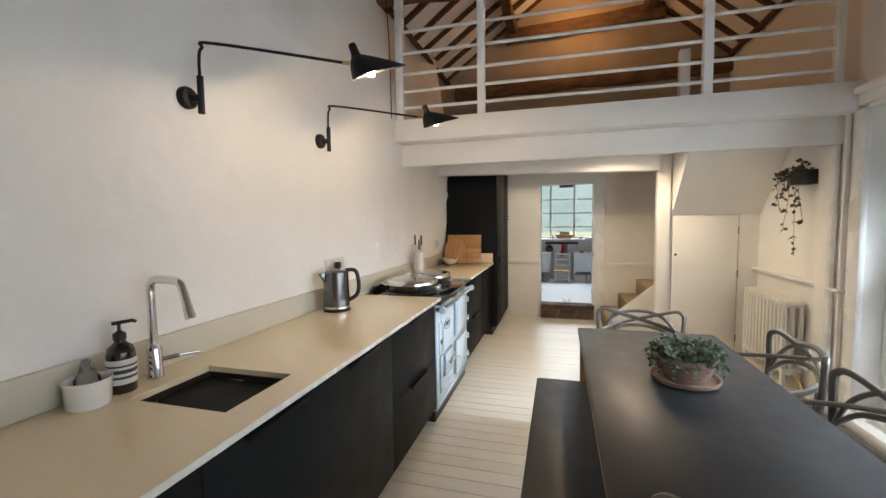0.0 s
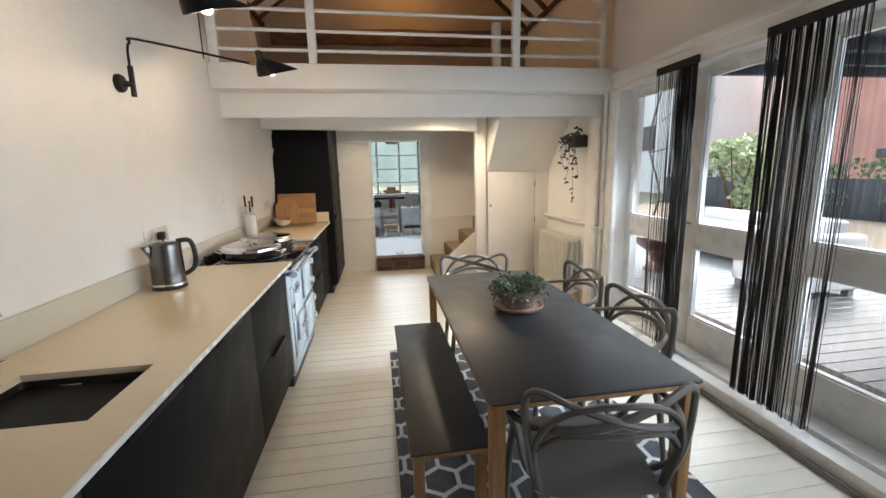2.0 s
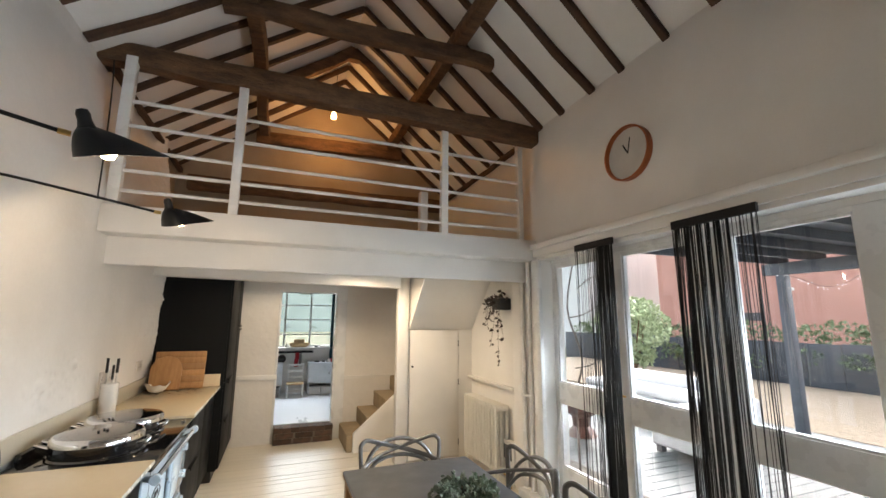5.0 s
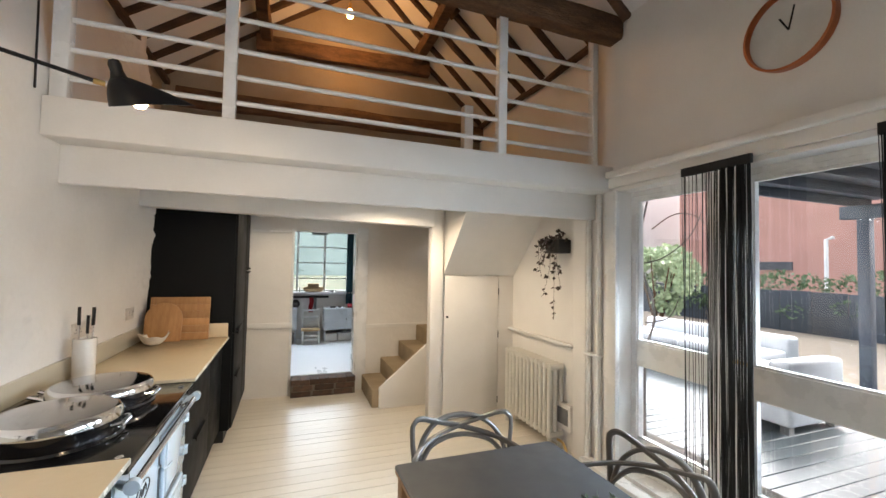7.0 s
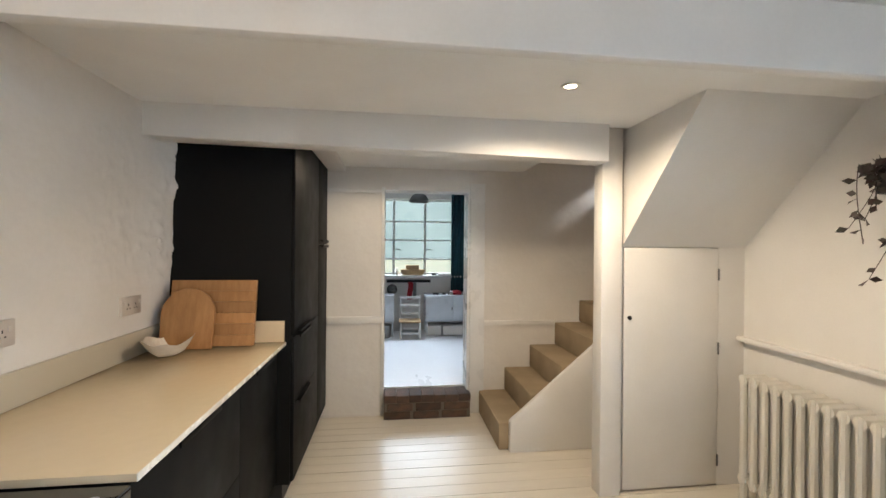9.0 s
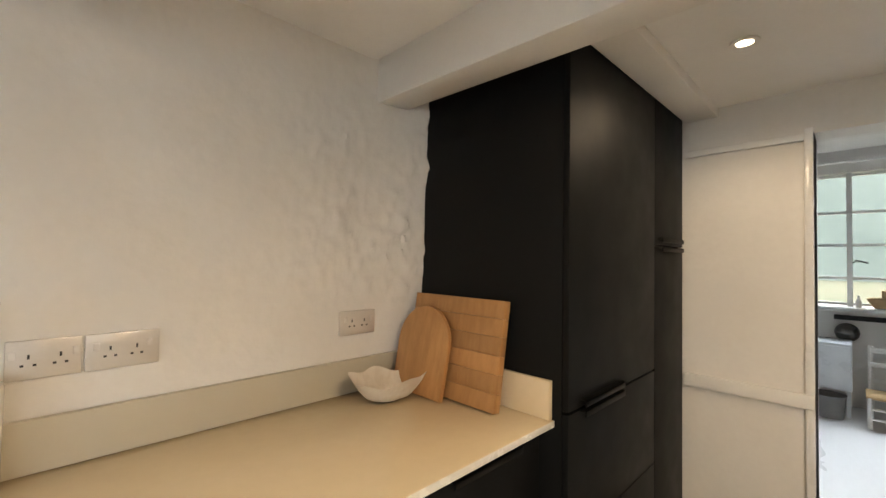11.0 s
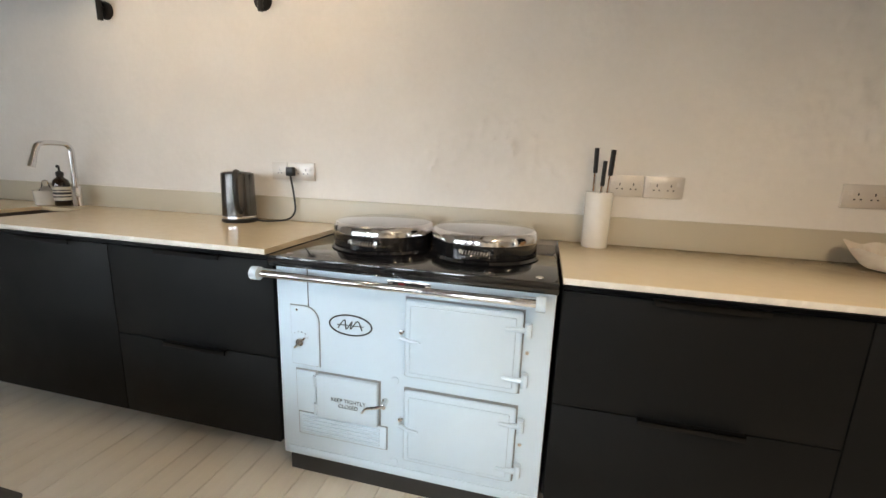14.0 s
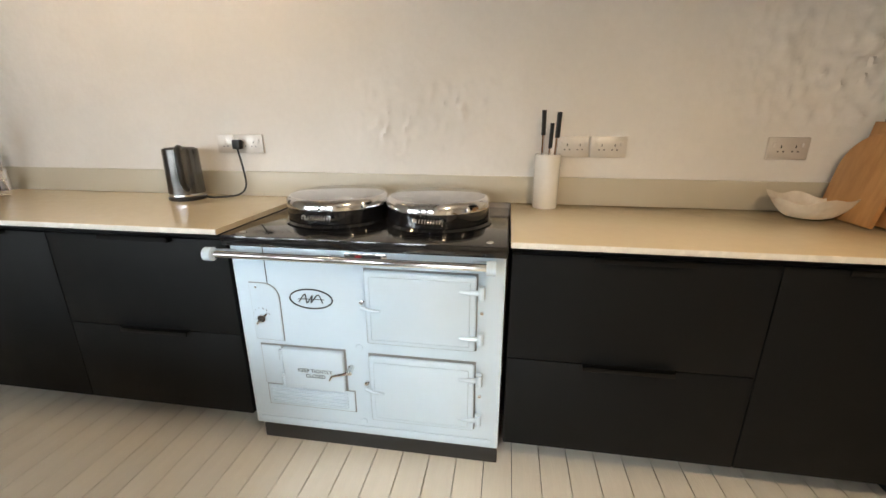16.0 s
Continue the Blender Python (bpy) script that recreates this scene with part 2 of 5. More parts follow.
STRAW = paint("woven_straw", (0.55, 0.38, 0.20), (0.42, 0.28, 0.14), 0.85, fine=120, bump=0.5)
RED = paint("red_cloth", (0.40, 0.02, 0.03), rough=0.8, bump=0.2)
GREYM = paint("mid_grey", (0.20, 0.20, 0.20), (0.15, 0.15, 0.15), 0.6)


# ---- shape helpers ----
HOME = {}


def thing(name, label, category, at=(0, 0, 0), group="", kind=""):
    ob = new(name)
    ob.empty_display_size = 0.1
    ob.location = at
    HOME[ob] = Vector(at)
    return tagged(ob, label, category, group, kind)


def finish(bm, name, mat, sharp=38):
    bmesh.ops.remove_doubles(bm, verts=bm.verts, dist=1e-5)
    bmesh.ops.recalc_face_normals(bm, faces=bm.faces)
    me = bpy.data.meshes.new(name)
    bm.to_mesh(me)
    bm.free()
    me.materials.append(mat)
    me.polygons.foreach_set("use_smooth", [True] * len(me.polygons))
    me.set_sharp_from_angle(angle=radians(sharp))
    return me


def part(name, bm, mat, parent=None, label="", sharp=38):
    """One mesh, given in world places, under a thing or part (or alone)."""
    home = HOME.get(parent, Vector((0, 0, 0)))
    if home.length:
        bmesh.ops.translate(bm, verts=bm.verts, vec=-home)
    ob = new(name, finish(bm, name, mat, sharp))
    if parent:
        ob.parent = parent
        HOME[ob] = home
    if label:
        ob["label"] = label
    return ob


def solid(name, bm, mat, label, category, at, group="", kind="", sharp=38):
    """A thing of one single mesh, with its origin at its base."""
    bmesh.ops.translate(bm, verts=bm.verts, vec=-Vector(at))
    ob = new(name, finish(bm, name, mat, sharp))
    ob.location = at
    HOME[ob] = Vector(at)
    return tagged(ob, label, category, group, kind)


def setting(name, bm, mat, label="", category=""):
    ob = new(name, finish(bm, name, mat))
    HOME[ob] = Vector((0, 0, 0))
    return tagged(ob, label, category, "", "structure")


def box(x0, x1, y0, y1, z0, z1, bevel=0.0, seg=2, bm=None):
    own = bmesh.new()
    vs = [own.verts.new((x, y, z)) for x in (x0, x1) for y in (y0, y1) for z in (z0, z1)]
    for q in ((0, 1, 3, 2), (4, 6, 7, 5), (0, 4, 5, 1), (2, 3, 7, 6), (0, 2, 6, 4), (1, 5, 7, 3)):
        own.faces.new([vs[i] for i in q])
    if bevel:
        bmesh.ops.bevel(own, geom=list(own.edges), offset=bevel, segments=seg, affect="EDGES", profile=0.5)
    return merge(bm, own)


def merge(bm, own):
    if bm is None:
        return own
    me = bpy.data.meshes.new("tmp")
    own.to_mesh(me)
    own.free()
    bm.from_mesh(me)
    bpy.data.meshes.remove(me)
    return bm


def curve_points(pts, steps=6, closed=False):
    """A smooth line through points."""
    p = [Vector(q) for q in pts]
    n = len(p)
    out = []
    for i in range(n if closed else n - 1):
        a, b, c, d = (p[(i + k) % n] if closed else p[min(max(i + k, 0), n - 1)] for k in (-1, 0, 1, 2))
        for s in range(steps):
            t = s / steps
            out.append(0.5 * (2 * b + (c - a) * t + (2 * a - 5 * b + 4 * c - d) * t * t + (3 * b - a - 3 * c + d) * t ** 3))
    if not closed:
        out.append(p[-1])
    return out


def tube(pts, r, n=8, bm=None, closed=False, flat=1.0):
    """A round bar along points; r may be one radius or one for each end."""
    own = bmesh.new()
    pts = [Vector(p) for p in pts]
    m = len(pts)
    rings = []
    up = None
    for i, p in enumerate(pts):
        a = pts[(i - 1) % m] if closed or i > 0 else p
        b = pts[(i + 1) % m] if closed or i < m - 1 else p
        d = (b - a).normalized()
        if up is None:
            up = d.orthogonal().normalized()
        up = (up - d * up.dot(d)).normalized()
        side = d.cross(up)
        rad = r[0] + (r[1] - r[0]) * i / max(m - 1, 1) if isinstance(r, tuple) else r
        rings.append([own.verts.new(p + (up * math.cos(k * math.tau / n) * flat + side * math.sin(k * math.tau / n)) * rad) for k in range(n)])
    for i in range(m if closed else m - 1):
        q, s = rings[i], rings[(i + 1) % m]
        for k in range(n):
            own.faces.new((q[k], q[(k + 1) % n], s[(k + 1) % n], s[k]))
    if not closed:
        own.faces.new(rings[0])
        own.faces.new(list(reversed(rings[-1])))
    return merge(bm, own)


def lathe(profile, at, n=32, bm=None, axis="z", sx=1.0, sy=1.0):
    """Turned shape: profile of (radius, height)."""
    own = bmesh.new()
    rings = []
    for r, h in profile:
        if r < 1e-5:
            rings.append([own.verts.new((0, 0, h))])
        else:
            rings.append([own.verts.new((r * sx * math.cos(k * math.tau / n), r * sy * math.sin(k * math.tau / n), h)) for k in range(n)])
    for a, b in zip(rings, rings[1:]):
        for k in range(n):
            k2 = (k + 1) % n
            if len(a) == 1 and len(b) == 1:
                continue
            if len(a) == 1:
                own.faces.new((a[0], b[k], b[k2]))
            elif len(b) == 1:
                own.faces.new((a[k], a[k2], b[0]))
            else:
                own.faces.new((a[k], a[k2], b[k2], b[k]))
    turn = {"z": Matrix(), "x": Matrix.Rotation(radians(90), 4, "Y"), "-x": Matrix.Rotation(radians(-90), 4, "Y"), "y": Matrix.Rotation(radians(-90), 4, "X"), "-y": Matrix.Rotation(radians(90), 4, "X")}[axis]
    bmesh.ops.transform(own, matrix=Matrix.Translation(at) @ turn, verts=own.verts)
    return merge(bm, own)


def prism(poly, axis, a, b, bevel=0.0, bm=None):
    """A flat outline (two coordinates) drawn out along an axis."""
    own = bmesh.new()

    def put(u, v, w):
        return {"x": (w, u, v), "y": (u, w, v), "z": (u, v, w)}[axis]

    lo = [own.verts.new(put(u, v, a)) for u, v in poly]
    hi = [own.verts.new(put(u, v, b)) for u, v in poly]
    n = len(poly)
    own.faces.new(lo)
    own.faces.new(hi)
    for i in range(n):
        own.faces.new((lo[i], lo[(i + 1) % n], hi[(i + 1) % n], hi[i]))
    bmesh.ops.recalc_face_normals(own, faces=own.faces)
    if bevel:
        bmesh.ops.bevel(own, geom=list(own.edges), offset=bevel, segments=2, affect="EDGES", profile=0.5)
    return merge(bm, own)


def spar(a, b, w, h, bm=None, bevel=0.008, wob=0.0, cuts=1):
    """A squared timber from a to b, w wide and h high, a little bent if wob is given."""
    a, b = Vector(a), Vector(b)
    d = (b - a).normalized()
    side = d.cross(Vector((0, 0, 1)))
    side = side.normalized() if side.length > 1e-4 else Vector((1, 0, 0))
    up = side.cross(d)
    own = bmesh.new()
    rings = []
    for i in range(cuts + 1):
        t = i / cuts
        k = Vector((random.uniform(-1, 1), random.uniform(-1, 1), random.uniform(-1, 1))) * (wob if 0 < i < cuts else wob * 0.3)
        s = 1 + random.uniform(-0.08, 0.08) * (wob > 0)
        c = a + (b - a) * t + k
        rings.append([own.verts.new(c + side * w / 2 * u * s + up * h / 2 * v * s) for u, v in ((-0.8, -1), (0.8, -1), (1, -0.75), (1, 0.75), (0.8, 1), (-0.8, 1), (-1, 0.75), (-1, -0.75))])
    for q, s in zip(rings, rings[1:]):
        for k in range(8):
            own.faces.new((q[k], q[(k + 1) % 8], s[(k + 1) % 8], s[k]))
    own.faces.new(rings[0])
    own.faces.new(list(reversed(rings[-1])))
    return merge(bm, own)


def leaf(bm, p, direction, size, width=0.45):
    """One small folded leaf."""
    d = Vector(direction).normalized()
    side = d.orthogonal().normalized()
    side.rotate(Matrix.Rotation(random.uniform(0, math.tau), 3, d))
    n = d.cross(side)
    p = Vector(p)
    tip, mid = p + d * size, p + d * size * 0.5
    a, b = bm.verts.new(p), bm.verts.new(tip)
    c = bm.verts.new(mid + side * size * width + n * size * 0.12)
    e = bm.verts.new(mid - side * size * width + n * size * 0.12)
    bm.faces.new((a, c, b))
    bm.faces.new((a, b, e))


# ---- structure ----
XW, XE = -1.43, 1.955          # inner faces of west and east wall
XD = 2.075                     # inner face of the glazed doors, set back in the wall
YS, YD = -1.6, 6.46            # south wall, wall with the far doorway
RX, RZ, SLOPE_W, SLOPE_E = 0.33, 4.80, 0.715, 0.85


def roof_z(x):
    return RZ - (SLOPE_E if x > RX else SLOPE_W) * abs(x - RX)


# west wall: thick old plaster with lumps and a swelling beside the larder
def wall_face(y, z):
    a = noise.noise(Vector((y * 1.3, z * 1.3, 3.1))) * 0.004 + noise.noise(Vector((y * 5, z * 5, 7.7))) * 0.0016
    rough = max(0.0, min(1.0, (y - 4.6) / 0.6)) * max(0.0, min(1.0, (z - 1.12) / 0.2))
    near = max(0.0, 1 - math.hypot((y - 3.60) / 0.55, (z - 1.25) / 0.26))
    patch = 0.15 + 0.85 * max(0.0, min(1.0, 0.5 + 1.6 * noise.noise(Vector((y * 4, z * 3.2, 9.1)))))
    n1 = noise.noise(Vector((y * 21, z * 19, 1.3)))
    n2 = noise.noise(Vector((y * 62, z * 44, 5.3)))
    lump = patch * (max(0.0, n1 - 0.12) * 0.030 + max(0.0, n2 - 0.10) * 0.020)
    swell = (0.026 + 0.034 * max(0.0, z - 1.0)) * max(0.0, min(1.0, (y - 5.0) / 0.3)) ** 1.5 * max(0.0, min(1.0, (z - 1.0) / 0.15))
    return XW + a * (0.3 + 0.7 * (z > 1.02)) + lump * (rough + 1.5 * near) + swell - 0.17 * max(0.0, min(1.0, (z - 2.45) / 0.85))


own = bmesh.new()
ny, nz = 640, 250
ys = [YS + (5.34 - YS) * i / ny for i in range(ny + 1)]
zs = [roof_z(XW - 0.17) * k / nz for k in range(nz + 1)]
front = [[own.verts.new((wall_face(y, z), y, z)) for z in zs] for y in ys]
for i in range(ny):
    for k in range(nz):
        own.faces.new((front[i][k], front[i + 1][k], front[i + 1][k + 1], front[i][k + 1]))
edge = [front[i][0] for i in range(ny + 1)] + [front[ny][k] for k in range(1, nz + 1)] + [front[i][nz] for i in range(ny - 1, -1, -1)] + [front[0][k] for k in range(nz - 1, 0, -1)]
back = [own.verts.new((XW - 0.45, v.co.y, v.co.z)) for v in edge]
for i in range(len(edge)):
    own.faces.new((edge[i], edge[(i + 1) % len(edge)], back[(i + 1) % len(edge)], back[i]))
own.faces.new(back)
setting("wall_west", own, PLASTER)
setting("wall_west_hall", box(XW - 0.45, XW, 5.34, YD + 0.15, 0, 2.3), PLASTER)
setting("wall_south", prism([(XW - 0.2, 0), (XE + 0.2, 0), (XE + 0.2, roof_z(XE + 0.2)), (RX, RZ), (XW - 0.2, roof_z(XW - 0.2))], "y", YS - 0.2, YS), PLASTER)
setting("wall_east_upper", box(XE, XE + 0.24, YS, 6.1, 2.13, roof_z(XE)), WHITE)
setting("wall_east_north", box(XE, XE + 0.24, 3.685, 6.6, 0, 2.13), WHITE)
setting("wall_east_south", box(XE, XE + 0.22, YS, -1.2, 0, 2.13), WHITE)
bm = box(XW, -0.265, YD, YD + 0.15, 0, 2.3)
box(0.47, XE, YD, YD + 0.15, 0, 2.3, bm=bm)
box(-0.265, 0.47, YD, YD + 0.15, 1.93, 2.3, bm=bm)
setting("wall_north", bm, PLASTER)
setting("ceiling_under_loft", box(XW, XE, 3.90, 5.15, 2.14, 2.20), CEIL)
setting("ceiling_hall", box(XW, 0.95, 5.15, YD, 2.12, 2.20), CEIL)
bm = box(XW, XE, 3.78, 5.27, 2.21, 2.30)
box(XW, 0.95, 5.27, 6.1, 2.21, 2.30, bm=bm)
box(XW, XE, 6.1, 6.6, 2.21, 2.30, bm=bm)
setting("loft_floor", bm, WHITE)
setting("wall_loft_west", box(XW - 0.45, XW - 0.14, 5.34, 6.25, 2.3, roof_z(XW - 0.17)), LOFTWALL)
setting("beam_fascia", box(XW, XE + 0.02, 3.745, 3.92, 2.135, 2.325, 0.006), WHITE)
setting("beam_lower", box(XW, XE, 3.93, 3.975, 1.94, 2.15, 0.006), WHITE)
bm = prism([(XW, 1.975), (1.0, 1.93), (1.0, 2.15), (XW, 2.15)], "y", 5.09, 5.22, 0.006)
setting("beam_hall", bm, WHITE)
setting("post_hall", box(1.0, 1.125, 5.16, 5.26, 0, 2.14, 0.005), WHITE)
# cupboard front under the stairs, with the sloping boxed soffit over it
bm = box(1.125, 1.155, 5.20, 5.26, 0, 2.14)
box(1.775, XE, 5.20, 5.26, 0, 1.46, bm=bm)
box(1.155, 1.775, 5.20, 5.26, 1.455, 2.14, bm=bm)
setting("wall_cupboard", bm, WHITE)
setting("trim_larder_ceiling", box(-0.74, -0.60, 5.23, YD - 0.005, 2.075, 2.119, 0.006), WHITE)
setting("soffit_stair", prism([(5.20, 1.455), (4.55, 2.14), (5.20, 2.14)], "x", 1.150, XE), WHITE)
# hall beyond the opening
setting("wall_hall_back", box(1.125, XE, 5.27, 5.33, 0, 2.2), PLASTER)
# roof: two white slopes with dark rafters
slopes = {}
for side, name in ((-1, "roof_west"), (1, "roof_east")):
    xe = XW - 0.25 if side < 0 else XE + 0.12
    slopes[side] = setting(name, prism([(RX, RZ), (xe, roof_z(xe)), (xe, roof_z(xe) + 0.12), (RX, RZ + 0.14)], "y", YS - 0.2, 6.2), CEIL)
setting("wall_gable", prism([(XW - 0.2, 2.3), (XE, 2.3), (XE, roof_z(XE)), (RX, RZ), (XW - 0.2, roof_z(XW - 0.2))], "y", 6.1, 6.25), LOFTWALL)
for k in range(22):
    y = -1.35 + 0.355 * k
    for side in (-1, 1):
        xe = XW - 0.17 if side < 0 else XE
        w = random.uniform(0.045, 0.062)
        j = random.uniform(-0.02, 0.02)
        part("rafter", spar((xe, y + j, roof_z(xe) - 0.02), (RX, y - j, RZ - 0.035), w, 0.05, wob=0.012, cuts=5), RAFTER, slopes[side], "dark brown old timber rafter")
for x, z in ((1.06, 4.07), (-0.62, 3.98)):
    setting("purlin", spar((x, -1.55, z), (x, 6.1, z), 0.12, 0.14, wob=0.02, cuts=12), BEAM, "rough old brown timber purlin", "beam")
setting("tie_beam", spar((XW - 0.22, 3.88, 3.47), (XE, 3.72, 3.35), 0.15, 0.17, wob=0.012, cuts=10), BEAM, "rough old brown timber tie beam", "beam")
setting("collar_beam", spar((-0.82, 3.62, 3.92), (1.38, 3.52, 3.89), 0.11, 0.13, wob=0.015, cuts=8), BEAM, "rough old brown timber collar beam", "beam")
setting("gable_collar", spar((-0.72, 6.06, 3.90), (1.22, 6.06, 3.97), 0.10, 0.17, wob=0.012, cuts=6), BEAM, "dark timber collar on the gable wall", "beam")
setting("gable_plate", spar((XW, 6.05, 3.20), (XE, 6.05, 3.24), 0.12, 0.17, wob=0.012, cuts=8), BEAM, "dark timber plate along the gable wall", "beam")
bm = spar((-0.62, 5.0, 3.97), (RX, 5.0, RZ - 0.08), 0.08, 0.11, wob=0.01, cuts=4)
spar((1.15, 5.0, 4.03), (RX, 5.0, RZ - 0.08), 0.08, 0.11, bm, wob=0.01, cuts=4)
prism([(RX - 0.16, RZ - 0.2), (RX + 0.16, RZ - 0.2), (RX, RZ - 0.04)], "y", 4.96, 5.04, bm=bm)
setting("loft_truss", bm, BEAM, "dark timber principal rafters meeting at the ridge", "beam")
setting("loft_post", box(0.99, 1.07, 4.36, 4.44, 2.30, 2.88, 0.006), WHITE)
for x, name in ((XE - 0.03, "wall_plate_east"), (XW - 0.10, "wall_plate_west")):
    setting(name, spar((x, 3.95, roof_z(x) - 0.09), (x, 6.1, roof_z(x) - 0.12), 0.05, 0.05, wob=0.012, cuts=6), RAFTER, "dark timber plate along the eaves", "beam")

# glazed east side: head, sill, ledge and cornice
setting("door_head", box(XD - 0.005, XD + 0.10, -1.2, 3.685, 2.095, 2.13), GLOSSWHITE)
setting("cornice", box(XE - 0.085, XE, YS, 3.74, 2.225, 2.275, 0.012), WHITE)
setting("trim_cornice_board", box(XE - 0.05, XE, YS, 3.74, 2.155, 2.225, 0.004), WHITE)
setting("curtain_board", box(XE - 0.03, XE, YS, 3.67, 2.125, 2.155, 0.004), WHITE)
setting("door_sill", box(XE - 0.01, XE + 0.24, -1.2, 3.685, -0.1, 0.11), GLOSSWHITE)
setting("window_ledge", box(1.84, XE - 0.01, YS, 3.98, 0.0, 0.085, 0.008), GLOSSWHITE)
bm = box(1.795, 1.835, YS, 4.15, 0.0, 0.022, 0.004)
box(1.80, 1.812, YS, 4.15, 0.022, 0.030, bm=bm)
setting("trim_floor_track", bm, GREYM)
setting("trim_pilaster", box(1.915, XE, 4.0, 4.15, 0, 2.14, 0.006), WHITE)
setting("trim_jamb", box(1.915, XE, 3.675, 3.79, 0, 2.135, 0.008), GLOSSWHITE)
setting("dado_shelf", box(1.90, XE, 4.15, 5.20, 0.885, 0.912, 0.006), WHITE)
setting("baseboard_dado_hall", box(-0.74, -0.265, 6.435, YD, 0.79, 0.85, 0.006), WHITE)
bm = prism([(0.60, 0.76), (0.60, 0.80), (XE, 0.80), (XE, 0.76)], "y", 6.44, YD)
setting("trim_dado_stair", bm, WHITE)
bm = box(0.47, 0.60, 6.43, YD, 0, 2.0, 0.006)
box(0.450, 0.469, 6.445, 6.64, 0.19, 1.929, bm=bm)
setting("trim_door_case", bm, GLOSSWHITE)
setting("trim_door_case_left", box(-0.295, -0.265, 6.44, 6.62, 0, 1.95, 0.004), GLOSSWHITE)
setting("trim_panel_head", box(-0.74, -0.29, 6.44, YD, 1.90, 1.93, 0.004), WHITE)

# far room
FZ = 0.2
setting("wall_far_west", box(-2.6, -2.45, 6.61, 9.3, 0, 2.5), WHITE)
setting("wall_far_east", box(2.3, 2.45, 6.61, 9.3, 0, 2.5), WHITE)
bm = box(-2.6, 2.45, 9.05, 9.3, 0, 1.03)
box(-2.6, -0.75, 9.05, 9.3, 1.03, 2.5, bm=bm)
box(1.15, 2.45, 9.05, 9.3, 1.03, 2.5, bm=bm)
box(-0.75, 1.15, 9.05, 9.3, 2.17, 2.5, bm=bm)
setting("wall_far_north", bm, WHITE)
setting("ceiling_far", box(-2.6, 2.45, 6.61, 9.3, 2.36, 2.5), CEIL)
bm = box(-2.45, -0.265, 6.612, 6.65, 0, 2.4)
box(0.47, 2.3, 6.612, 6.65, 0, 2.4, bm=bm)
box(-0.265, 0.47, 6.612, 6.65, 1.93, 2.4, bm=bm)
setting("wall_far_south", bm, WHITE)
setting("floor_far", box(-2.6, 2.45, 6.58, 9.3, FZ - 0.1, FZ), paint("white_far_floor", (0.74, 0.74, 0.76), (0.68, 0.68, 0.70), 0.3, scale=2, fine=50, bump=0.1, stretch=(1, 0.3, 1)))
win = thing("window_1", "white metal casement window with small panes", "window", (0.2, 9.12, 1.03), kind="structure")
bm = None
for x in (-0.75, -0.18, 0.287, 0.72, 1.15):
    bm = box(x - 0.018, x + 0.018, 9.08, 9.14, 1.03, 2.17, bm=bm)
for z in (1.05, 1.27, 1.55, 1.83, 2.15):
    box(-0.75, 1.15, 9.09, 9.13, z - 0.011, z + 0.011, bm=bm)
part("window_frame", bm, GLOSSWHITE, win)
bm = None
for x in (-0.16, 0.307):
    bm = tube([(x, 9.07, 1.40), (x + 0.02, 9.04, 1.42), (x + 0.09, 9.03, 1.40)], 0.008, 6, bm)
part("casement_handle", bm, BLACKM, win)
part("window_sill", box(-0.8, 1.2, 8.93, 9.09, 1.0, 1.03, 0.006), GLOSSWHITE, win)
p = part("pane", box(-0.75, 1.15, 9.108, 9.112, 1.03, 2.17), GLASS, win)
p.visible_shadow = False

# cupboard door
d = thing("door_1", "flush white painted cupboard door under the stairs, closed", "door", (1.46, 5.2, 0), kind="structure")
part("door_leaf", box(1.16, 1.77, 5.192, 5.22, 0.012, 1.45, 0.003), WHITE, d)
part("latch_knob", lathe([(0, 0), (0.011, 0.002), (0.013, 0.012), (0, 0.016)], (1.19, 5.192, 1.035), 12, axis="-y"), BLACKM, d)
for z in (0.16, 0.84, 1.29):
    part("hinge", box(1.768, 1.776, 5.186, 5.194, z - 0.035, z + 0.035), GREYM, d)

# glazed doors along the east side; the southern three are unseen, added for daylight
DOORY, DOORW = 3.64, 0.805
for k in range(6):
    y1 = DOORY - DOORW * k + 0.125
    y0 = y1 - 0.80
    g = DOORY - DOORW * k
    h = g - 0.555
    d = thing("door_2" if k == 0 else "door_%d" % (k + 2), "white painted glazed garden door, closed", "glazed door", (XD + 0.03, (y0 + y1) / 2, 0.11), "garden doors", "structure")
    bm = box(XD, XD + 0.06, g, y1, 0.11, 2.095, 0.004)
    box(XD, XD + 0.06, y0, h, 0.11, 2.095, 0.004, bm=bm)
    part("stile", bm, GLOSSWHITE, d)
    bm = box(XD + 0.002, XD + 0.058, h, g, 0.11, 0.34, 0.003)
    box(XD + 0.002, XD + 0.058, h, g, 0.865, 1.035, 0.003, bm=bm)
    box(XD + 0.002, XD + 0.058, h, g, 2.068, 2.095, bm=bm)
    part("rail", bm, GLOSSWHITE, d)
    bm = None
    for a, b in ((0.34, 0.865), (1.035, 2.068)):
        for q in ((h, h + 0.012, a, b), (g - 0.012, g, a, b), (h, g, a, a + 0.012), (h, g, b - 0.012, b)):
            bm = box(XD + 0.012, XD + 0.048, *q, bm=bm)
    part("glazing_bead", bm, GLOSSWHITE, d)
    for a, b in ((0.34, 0.865), (1.035, 2.068)):
        p = part("pane", box(XD + 0.028, XD + 0.032, h, g, a, b), GLASS, d)
        p.visible_shadow = False
    if k in (1, 3):
        bm = tube([(XD, y1 - 0.05, 1.05), (XD - 0.04, y1 - 0.05, 1.05), (XD - 0.045, y1 - 0.13, 1.05)], 0.008, 8)
        part("door_handle", bm, BRASS, d, "brass lever handle")

